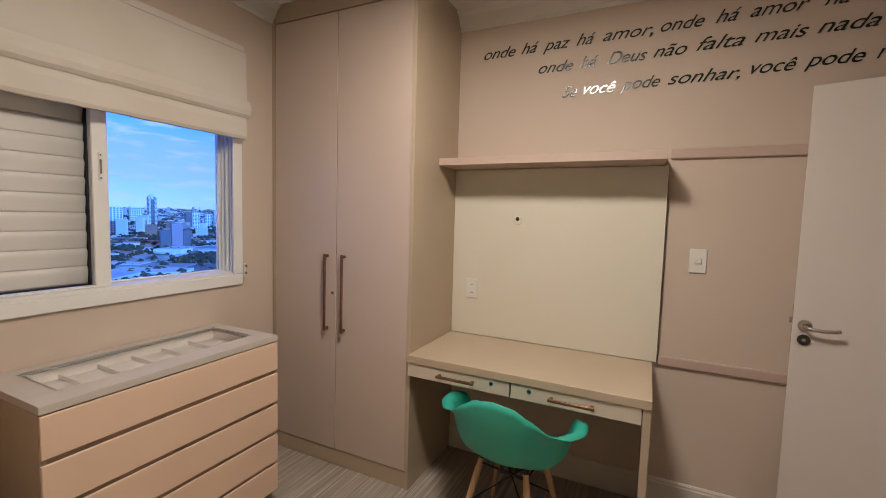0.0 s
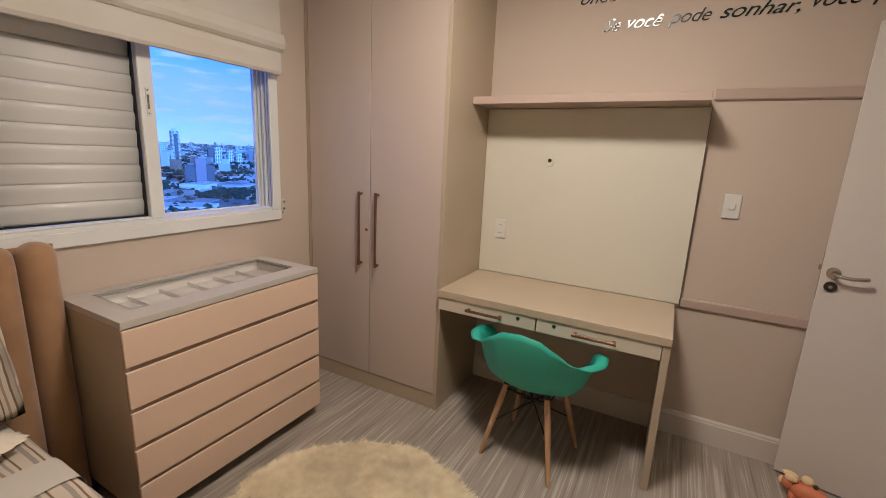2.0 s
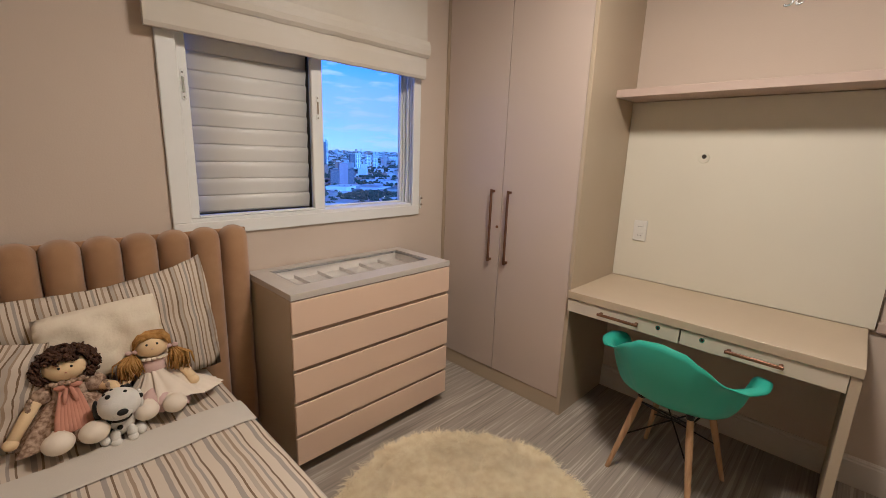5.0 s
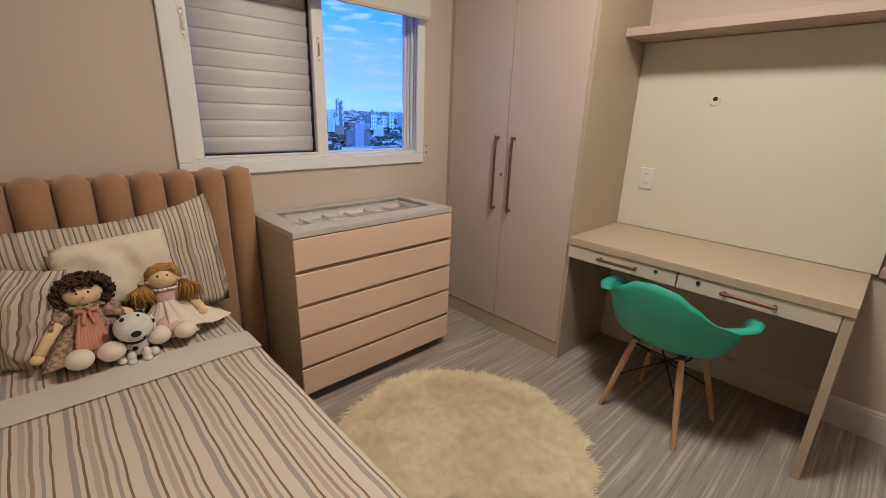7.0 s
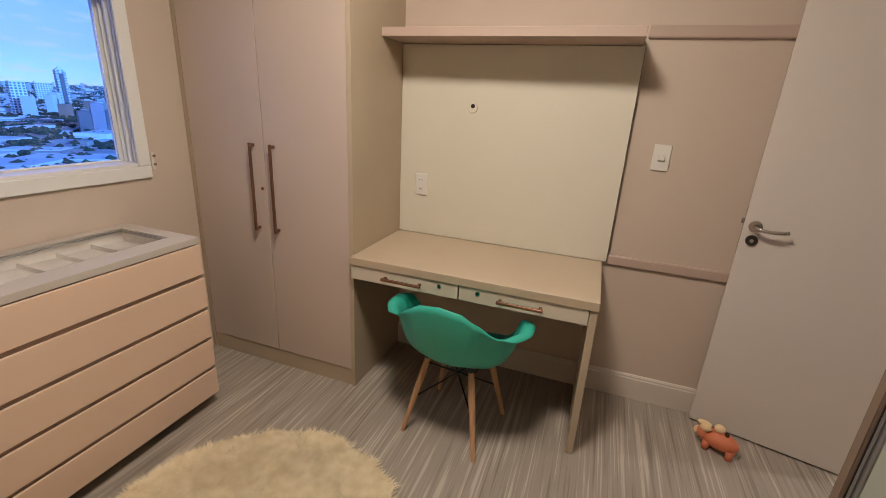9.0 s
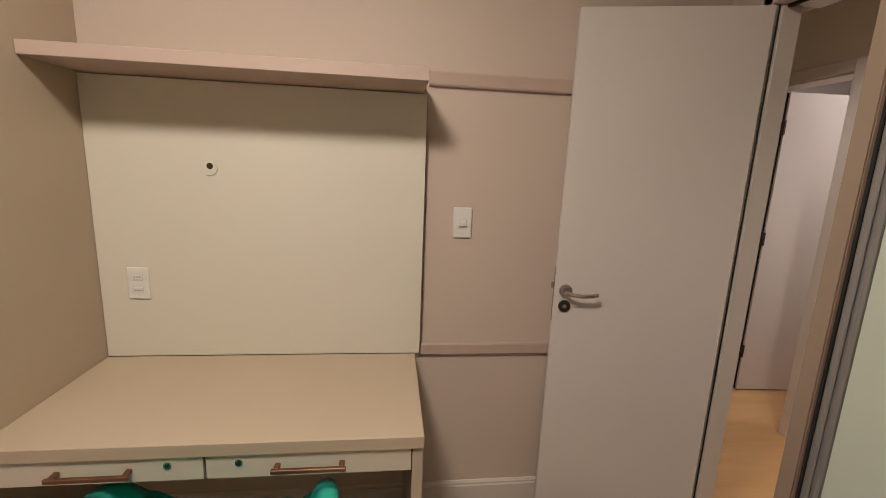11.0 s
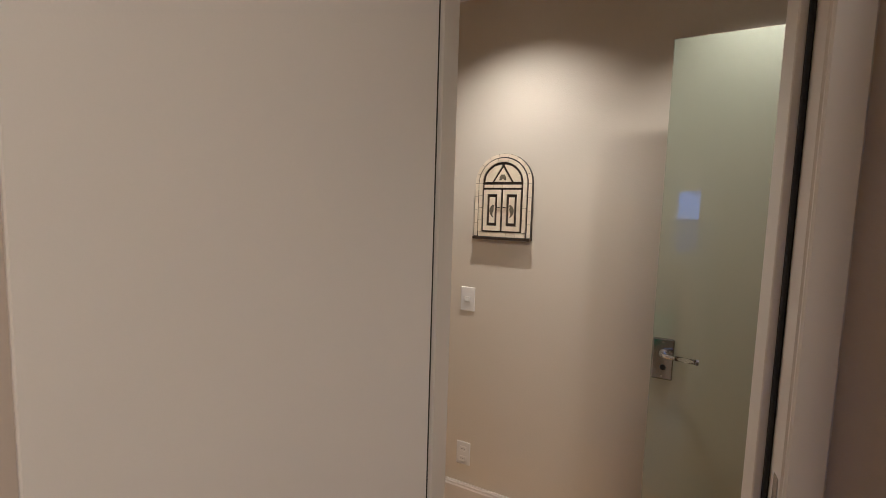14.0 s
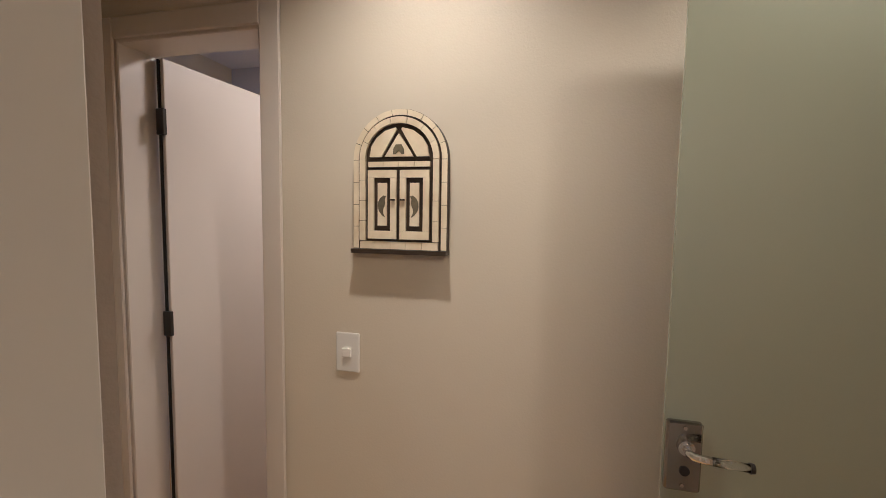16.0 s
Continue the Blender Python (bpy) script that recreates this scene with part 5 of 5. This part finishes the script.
def curly_doll():
    """Sits and looks along +x. Slots: skin, hair, dress, apron, legs, feet, dark."""
    rng = random.Random(3)
    bm = bmesh.new()
    gathered_skirt(bm, [(0.036, 0.128, 0.001), (0.052, 0.108, 0.004), (0.078, 0.074, 0.007), (0.098, 0.040, 0.010), (0.108, 0.020, 0.013), (0.112, 0.012, 0.014)], 2, 2, 11, (0.95, 1.15), (0.02, 0.0))
    blob(bm, (0, 0, 0.135), (0.040, 0.050, 0.046), 2)
    # salmon apron with a bow at the neck
    for k in range(9):
        y = -0.030 + 0.0075 * k
        soft_limb(bm, [(0.036, y * 0.5, 0.150), (0.050, y * 0.8, 0.115), (0.085, y * 1.05, 0.078), (0.112, y * 1.2, 0.042)], [0.006, 0.0065, 0.008, 0.008], 3, 8)
    for s in (-1, 1):
        blob(bm, (0.042, s * 0.016, 0.160), (0.009, 0.016, 0.010), 3, seg=10, rings=6)
        soft_limb(bm, [(0.046, s * 0.004, 0.156), (0.056, s * 0.011, 0.130), (0.062, s * 0.014, 0.112)], [0.005, 0.006, 0.004], 3, 8)
    # frilled collar
    for k in range(22):
        a = k * math.tau / 22
        blob(bm, (0.004 + 0.038 * math.cos(a), 0.044 * math.sin(a), 0.168 + 0.004 * (k % 2)), (0.012, 0.010, 0.008), 2, seg=8, rings=5)
    # puffed sleeves with a frill, and stuffed arms
    for s in (-1, 1):
        blob(bm, (0.004, s * 0.058, 0.143), (0.030, 0.030, 0.029), 2)
        out = 0.128 if s < 0 else 0.112
        elbow = (0.036, s * 0.094, 0.098) if s < 0 else (0.030, s * 0.098, 0.122)
        end = (0.070, s * out, 0.044) if s < 0 else (0.062, s * out, 0.092)
        soft_limb(bm, [(0.010, s * 0.066, 0.136), elbow, end], [0.016, 0.016, 0.014], 0)
        blob(bm, end, (0.018, 0.017, 0.016), 0)
        for k in range(10):
            a = k * math.tau / 10
            blob(bm, Vector((0.020, s * 0.080, 0.118)) + Vector((0.020 * math.cos(a), s * 0.008 * math.cos(a), 0.021 * math.sin(a))), (0.009, 0.007, 0.009), 2, seg=7, rings=5)
        soft_limb(bm, [(0.045, s * 0.030, 0.034), (0.100, s * 0.034, 0.030), (0.125, s * 0.035, 0.028)], [0.024, 0.025, 0.027], 4)
        blob(bm, (0.146, s * 0.037, 0.031), (0.034, 0.035, 0.031), 5, seg=18, rings=12)
    doll_face(bm, (0.010, 0, 0.212), (0.046, 0.051, 0.043))
    # a thick wig of wavy curls round the face
    blob(bm, (-0.010, 0, 0.221), (0.048, 0.057, 0.050), 1, seg=20, rings=12)
    for k in range(520):
        a, e = rng.uniform(-math.pi, math.pi), rng.uniform(-0.85, 1.5)
        if abs(a) < 1.0 and e < 0.55:
            continue
        base = Vector((0.004 + 0.052 * math.cos(a) * math.cos(e), 0.063 * math.sin(a) * math.cos(e), 0.217 + 0.052 * math.sin(e)))
        axis = Vector((math.cos(a) * 0.4, math.sin(a), rng.uniform(-0.4, 0.4))).normalized()
        u = axis.orthogonal().normalized()
        w = axis.cross(u)
        rr, ph = rng.uniform(0.006, 0.010), rng.uniform(0, math.tau)
        strand(bm, [base + axis * (0.0035 * q) + (u * math.cos(ph + q * 1.1) + w * math.sin(ph + q * 1.1)) * rr for q in range(7)], 0.0042, 1, 5)
    # little flower on a hair clip
    for k in range(6):
        a = k * math.tau / 6
        blob(bm, (0.008, -0.072 + 0.009 * math.cos(a), 0.196 + 0.009 * math.sin(a)), (0.006, 0.007, 0.007), 4, seg=8, rings=5)
    return bm


def plaited_doll():
    """Sits and looks along +x, her skirt spread to +y. Slots: skin, hair, dress, underskirt, legs, feet, dark."""
    rng = random.Random(7)
    bm = bmesh.new()
    gathered_skirt(bm, [(0.030, 0.132, 0.001), (0.046, 0.112, 0.004), (0.080, 0.080, 0.006), (0.112, 0.052, 0.008), (0.132, 0.034, 0.010), (0.137, 0.029, 0.010)], 2, 2, 13, (0.72, 1.0), (0.015, 0.045))
    gathered_skirt(bm, [(0.050, 0.080, 0.002), (0.090, 0.048, 0.005), (0.106, 0.022, 0.007), (0.110, 0.012, 0.008)], 3, 3, 9, (0.95, 0.85), (0.035, 0.0))
    blob(bm, (0, 0, 0.138), (0.032, 0.040, 0.042), 3)
    for s in (-1, 1):
        blob(bm, (0.000, s * 0.047, 0.145), (0.026, 0.024, 0.026), 2)
        soft_limb(bm, [(0.008, s * 0.058, 0.138), (0.030, s * 0.086, 0.100), (0.050, s * 0.100, 0.070)], [0.015, 0.015, 0.014], 0)
        blob(bm, (0.052, s * 0.101, 0.068), 0.016, 0)
        soft_limb(bm, [(0.050, s * 0.026, 0.032), (0.112, s * 0.032, 0.028)], [0.022, 0.026], 4)
        blob(bm, (0.136, s * 0.036, 0.030), (0.032, 0.033, 0.030), 5, seg=18, rings=12)
    for k in range(16):
        a = k * math.tau / 16
        blob(bm, (0.003 + 0.030 * math.cos(a), 0.036 * math.sin(a), 0.166), (0.009, 0.009, 0.006), 2, seg=8, rings=5)
    doll_face(bm, (0.008, 0, 0.212), (0.044, 0.048, 0.045))
    # hair combed from the parting to the ties, then loose bunches
    for s in (-1, 1):
        tie = Vector((0.010, s * 0.053, 0.196))
        for k in range(46):
            f = k / 45
            x = 0.046 - 0.094 * f
            top = Vector((x * 0.62 + 0.004, s * 0.003, 0.259 - 0.020 * (2 * f - 1) ** 2))
            side = Vector((x * 0.98 + 0.002, s * (0.049 - 0.012 * (2 * f - 1) ** 2), 0.232 - 0.006 * rng.random()))
            strand(bm, [top, top.lerp(side, 0.5) + Vector((x * 0.16, s * 0.008, 0.008)), side, tie + Vector((rng.uniform(-0.004, 0.004), 0, rng.uniform(-0.004, 0.004)))], 0.0042, 1, 5)
        for k in range(130):
            dx, dy, ln = rng.gauss(0, 0.017), rng.gauss(0.014, 0.015), rng.uniform(0.058, 0.086)
            end = tie + Vector((0.018 + dx, s * dy, -ln))
            mid = tie.lerp(end, 0.5) + Vector((dx * 0.5 + 0.008, s * (dy * 0.35 + 0.006), 0.004))
            strand(bm, [tie, mid, end + Vector((rng.uniform(-0.004, 0.004), rng.uniform(-0.004, 0.004), 0))], 0.0032, 1, 5)
        for q in (-1, 1):
            blob(bm, tie + Vector((0.012, q * 0.009, 0.002)), (0.007, 0.010, 0.008), 3, seg=8, rings=6)
    for k in range(26):
        y = -0.030 + 0.060 * k / 25
        strand(bm, [Vector((0.010, y * 0.4, 0.260)), Vector((0.038, y * 1.0, 0.250 - 0.06 * abs(y))), Vector((0.046, y * 1.35, 0.238 - 0.45 * abs(y)))], 0.0032, 1, 5)
    return bm


DZ_TOP = 0.493
toy("rag_doll", curly_doll(), [SKIN, BROWN_HAIR, FLORAL, PINK, IVORY, IVORY, BLACK_CLOTH], (-1.690, 0.006, DZ_TOP - 0.004), -2, "brown-haired rag doll in a floral dress sitting on the bed", "doll", -13)
toy("rag_doll", plaited_doll(), [SKIN, BLOND_HAIR, IVORY, PALE_PINK, IVORY, IVORY, BLACK_CLOTH], (-1.700, 0.243, DZ_TOP - 0.002), -8, "blonde rag doll in an ivory dress sitting on the bed", "doll", -13)


def plush_dog():
    rng = random.Random(5)
    bm = bmesh.new()
    blob(bm, (0, 0, 0.045), (0.034, 0.036, 0.044), 0)
    blob(bm, (0.022, 0, 0.110), (0.050, 0.050, 0.044), 0, seg=18, rings=12)
    blob(bm, (0.056, 0, 0.100), (0.020, 0.026, 0.019), 0)
    blob(bm, (0.073, 0, 0.108), (0.008, 0.013, 0.009), 1)
    for s in (-1, 1):
        blob(bm, (0.036, s * 0.019, 0.020), (0.016, 0.013, 0.022), 0)
        blob(bm, (0.046, s * 0.019, 0.009), (0.018, 0.013, 0.010), 0)
        blob(bm, (0.024, s * 0.040, 0.014), (0.026, 0.014, 0.015), 0)
        blob(bm, (0.010, s * 0.048, 0.100), (0.020, 0.009, 0.032), 0 if s > 0 else 1)
        blob(bm, (0.053, s * 0.016, 0.124), (0.007, 0.006, 0.008), 1)
    rod(bm, (0.010, 0, 0.070), (0.014, 0, 0.080), 0.030, 0.030, 20, 1)
    for k in range(22):
        a, e = rng.uniform(-2.6, 2.6), rng.uniform(-0.5, 1.3)
        c, r = ((0.022, 0, 0.110), (0.0495, 0.0495, 0.0435)) if k % 2 else ((0, 0, 0.045), (0.0335, 0.0355, 0.0435))
        p = Vector((c[0] + r[0] * math.cos(a) * math.cos(e), c[1] + r[1] * math.sin(a) * math.cos(e), c[2] + r[2] * math.sin(e)))
        blob(bm, p, rng.uniform(0.004, 0.010), 1, seg=8, rings=5)
    return toy("plush_dog", bm, [PLUSH_WHITE, BLACK_CLOTH], (-1.575, 0.112, DZ_TOP + 0.002), 0, "white plush dog with black spots sitting between two dolls", "plush toy")


plush_dog()


def floor_toy():
    bm = bmesh.new()
    blob(bm, (0, 0, 0.046), (0.080, 0.042, 0.036), 0, seg=20, rings=12)
    blob(bm, (-0.070, -0.004, 0.052), (0.032, 0.030, 0.026), 0)
    for x in (-0.045, 0.055):
        for s in (-1, 1):
            rod(bm, (x, s * 0.026, 0.0), (x * 0.95, s * 0.024, 0.034), 0.014, 0.018, 10, 0)
    blob(bm, (-0.012, 0.004, 0.090), (0.024, 0.020, 0.017), 1)
    blob(bm, (-0.078, 0.020, 0.074), (0.034, 0.016, 0.012), 1)
    blob(bm, (-0.062, -0.020, 0.082), (0.026, 0.014, 0.014), 1)
    blob(bm, (-0.096, -0.004, 0.050), (0.016, 0.020, 0.015), 1)
    blob(bm, (0.022, -0.002, 0.083), (0.010, 0.009, 0.010), 2)
    return toy("animal_toy", bm, [ORANGE, SKIN, BROWN_HAIR], (0.762, 2.258, 0.0), -27, "small orange animal toy on the floor before the open door", "toy")


floor_toy()
far_rug = thing("door_mat", (3.15, 3.05, 0), "dark red mat on the floor of the next room", "mat")
box("mat", (2.90, 2.70, -0.001), (3.45, 3.36, 0.012), material("dark_red_pile", (0.13, 0.02, 0.018), 0.95, second=(0.09, 0.014, 0.012), scale=30, bump=0.5, bump_scale=150), far_rug, 0.004)


# ---- the city outside ----
TOWER = material("pale_tower_render", (0.78, 0.78, 0.78), 0.8, second=(0.72, 0.72, 0.72), scale=0.05)
SLATE = material("grey_tower_cladding", (0.13, 0.135, 0.16), 0.7, second=(0.11, 0.115, 0.14), scale=0.05)
MAUVE = material("mauve_tower_render", (0.33, 0.27, 0.31), 0.8, second=(0.30, 0.25, 0.29), scale=0.05)
PANE = material("dark_far_window", (0.10, 0.12, 0.15), 0.2, spec=0.6)
TREES = material("far_foliage", (0.030, 0.048, 0.03), 0.9, second=(0.05, 0.07, 0.045), scale=0.12, detail=4)
EARTH = material("city_ground", (0.15, 0.15, 0.15), 0.9, second=(0.30, 0.29, 0.28), scale=0.02, detail=8)
GZ = -45.0


def land(r):
    """Height of the ground at a distance: flat below the window, then rising gently to far hills."""
    f = max(0.0, min(1.0, (r - 1100) / 3200))
    return GZ + 41 * f * f * (3 - 2 * f)


bm = bmesh.new()
rings = []
for r in (60, 400, 800, 1100, 1500, 1900, 2300, 2700, 3100, 3500, 3900, 4300, 4900, 6000):
    row = []
    for k in range(81):
        a = math.radians(-60 + 165 * k / 80)
        up = 5.0 * noise.noise(Vector((a * 9, r * 0.002, 0.5))) * max(0.0, min(1.0, (r - 1500) / 1500))
        row.append(bm.verts.new((-r * math.cos(a), r * math.sin(a), land(r) + up - (60 if r > 5000 else 0))))
    rings.append(row)
for p, q in zip(rings, rings[1:]):
    for k in range(80):
        bm.faces.new((p[k], p[k + 1], q[k + 1], q[k]))
tagged(part("ground", bm, EARTH), kind="structure")


def tower(at, w, d, h, mat, floors, cols, label, turn=-22, slabs=None, crown=0.0):
    t = thing("apartment_building", (at[0], at[1], GZ), label, "building", turn=turn)
    for k, (x0, x1, y0, y1, hh, mm) in enumerate(slabs or [(-w / 2, w / 2, -d / 2, d / 2, h, mat)]):
        body = box("wall", (x0, y0, 0), (x1, y1, hh), mm, t, 0.3, local=True)
        if floors:
            bm = bmesh.new()
            n = max(2, int(cols * (x1 - x0) / w + 0.5))
            rows = int(floors * hh / h)
            for f in range(rows):
                z = hh * (f + 0.3) / rows
                for c in range(n):
                    u = (c + 0.2) / n
                    y = y0 + (y1 - y0) * u
                    cuboid(bm, (x1 - 0.2, y, z), (x1 + 0.15, y + (y1 - y0) / n * 0.55, z + h / floors * 0.62))
                    x = x0 + (x1 - x0) * u
                    cuboid(bm, (x, y0 - 0.15, z), (x + (x1 - x0) / n * 0.55, y0 + 0.2, z + h / floors * 0.62))
            tagged(part("window_row", bm, PANE, body), kind="stuff")
        box("roof", (x0 + 0.5, y0 + 0.5, hh), (x1 - 0.5, y1 - 0.5, hh + 1.0), mm, t, 0.2, local=True)
    if crown:
        bm = bmesh.new()
        bmesh.ops.create_cone(bm, cap_ends=True, segments=4, radius1=w * 0.55, radius2=0.6, depth=crown, matrix=Matrix.Translation((0, 0, h + 1.0 + crown / 2)) @ Matrix.Rotation(radians(45), 4, "Z"))
        part("roof_tower", bm, mat, t)
    return t


tower((-1069, 620), 15, 17, 73, TOWER, 24, 3, "slender pale apartment tower rising above the city", crown=7, turn=-12, slabs=[(-6, 6, -8.5, 8.5, 73, TOWER), (5.9, 7.2, -8.5, -4.5, 71, TOWER), (5.9, 7.2, 4.5, 8.5, 71, TOWER), (5.9, 6.6, -3.6, 3.6, 66, SLATE)])
tower((-453, 287), 20, 30, 31, MAUVE, 0, 3, "mauve and grey office block among low roofs", turn=-27, slabs=[(-8, 6, -4.6, 5.6, 30.5, MAUVE), (-8, 5.4, -14.6, -4.8, 23, SLATE), (-8, 5.4, 5.8, 13.2, 23.5, SLATE)])
tower((-679, 344), 14, 15, 46, TOWER, 15, 4, "broad white apartment tower with rows of windows", turn=-16)
tower((-929, 616), 13, 12, 38, SLATE, 0, 3, "grey apartment tower beside white towers")
tower((-922, 628), 13, 14, 40, TOWER, 13, 3, "white apartment tower in a group of three")
tower((-918, 655), 13, 12, 35, TOWER, 10, 3, "lower white apartment tower in a group of three")
tower((-905, 668), 13, 12, 29, TOWER, 9, 3, "low white apartment tower with a stepped roofline")
tower((-1327, 725), 22, 30, 46, TOWER, 9, 6, "long pale housing block near the horizon")
rng = random.Random(11)
verts, faces = [], []


def add_block(x, y, w, d, h, turn):
    b = len(verts)
    c, s = math.cos(turn), math.sin(turn)
    g = land(math.hypot(x, y))
    for z in (g - 4, g + h):
        for u, v in ((-w, -d), (w, -d), (w, d), (-w, d)):
            verts.append((x + (u * c - v * s) / 2, y + (u * s + v * c) / 2, z))
    faces.extend([(b + 4, b + 5, b + 6, b + 7), (b, b + 1, b + 5, b + 4), (b + 1, b + 2, b + 6, b + 5), (b + 2, b + 3, b + 7, b + 6), (b + 3, b, b + 4, b + 7)])


for k in range(6000):
    r = 215 + 3700 * rng.random() ** 1.8
    a = math.radians(rng.uniform(8, 60))
    x, y = -r * math.cos(a), r * math.sin(a)
    if (x + 453) ** 2 + (y - 287) ** 2 < 30 ** 2 or (x + 679) ** 2 + (y - 344) ** 2 < 24 ** 2:
        continue
    big = rng.random() < 0.12
    w, d = (rng.uniform(22, 46), rng.uniform(14, 24)) if big else (rng.uniform(7, 15), rng.uniform(6, 12))
    add_block(x, y, w, d, rng.uniform(5, 10) if big else rng.uniform(3, 8) + (rng.uniform(8, 26) if rng.random() < 0.05 and r > 700 else 0), 0.56 + rng.choice((0, 1.57)) + rng.uniform(-0.06, 0.06))
me = bpy.data.meshes.new("city_houses")
me.from_pydata(verts, [], faces)
CITY = bpy.data.materials.new("city_house_mix")
CITY.use_nodes = True
cn, cl_ = CITY.node_tree.nodes, CITY.node_tree.links
geo = cn.new("ShaderNodeNewGeometry")
cr = ramp_node(cn, [(0.0, (0.62, 0.63, 0.65)), (0.30, (0.36, 0.35, 0.35)), (0.48, (0.72, 0.72, 0.72)), (0.66, (0.30, 0.20, 0.16)), (0.78, (0.50, 0.50, 0.52)), (0.92, (0.16, 0.16, 0.17))], "CONSTANT")
cl_.new(geo.outputs["Random Per Island"], cr.inputs["Fac"])
cl_.new(cr.outputs["Color"], cn["Principled BSDF"].inputs["Base Color"])
cn["Principled BSDF"].inputs["Roughness"].default_value = 0.8
me.materials.append(CITY)
tagged(new("city_houses", me), "low pale houses and sheds spreading to the horizon", "houses", kind="stuff")
proto = bmesh.new()
bmesh.ops.create_icosphere(proto, subdivisions=1, radius=1.0)
pv, pf = [v.co.copy() for v in proto.verts], [[v.index for v in f.verts] for f in proto.faces]
proto.free()
verts, faces = [], []
GROVES = [(-676, 369, 34), (-640, 372, 26), (-612, 352, 24), (-330, 226, 22), (-312, 222, 20), (-322, 240, 20), (-352, 205, 12), (-560, 420, 26), (-760, 520, 30)]
for k in range(1150):
    r = 225 + 3500 * rng.random() ** 1.8
    a = math.radians(rng.uniform(8, 60))
    x, y = -r * math.cos(a), r * math.sin(a)
    if (x + 443) ** 2 + (y - 280) ** 2 < 34 ** 2:
        continue
    spread = rng.uniform(4, 12) if rng.random() < 0.6 else rng.uniform(12, 24)
    if k < len(GROVES):
        x, y, spread = GROVES[k]
    for j in range(int(spread * (7.0 if k < len(GROVES) else 1.5)) + 3):
        s = rng.uniform(1.5, 3.2)
        ox, oy, oz = x + rng.gauss(0, spread * 0.6), y + rng.gauss(0, spread * 0.6), land(math.hypot(x, y)) + rng.uniform(2, 9)
        b = len(verts)
        for v in pv:
            f = s * rng.uniform(0.65, 1.25)
            verts.append((ox + v.x * f, oy + v.y * f, oz + v.z * f * 0.8))
        faces.extend([[b + i for i in q] for q in pf])
me = bpy.data.meshes.new("city_trees")
me.from_pydata(verts, [], faces)
me.materials.append(TREES)
tagged(new("city_trees", me), "dark clumps of street trees between the houses", "trees", kind="stuff")
verts, faces = [], []
for k in range(34):
    r, a = rng.uniform(225, 420), math.radians(rng.uniform(22, 42))
    b, s = len(verts), 0.5
    for v in pv:
        verts.append((-r * math.cos(a) + v.x * s, r * math.sin(a) + v.y * s, GZ + 8 + v.z * s))
    faces.extend([[b + i for i in q] for q in pf])
me = bpy.data.meshes.new("street_lights")
me.from_pydata(verts, [], faces)
me.materials.append(glow("lit_street_lamp", (1.0, 0.88, 0.70), 9.0))
tagged(new("street_lights", me), "lit street lamps between the houses", "street lamps", kind="stuff")
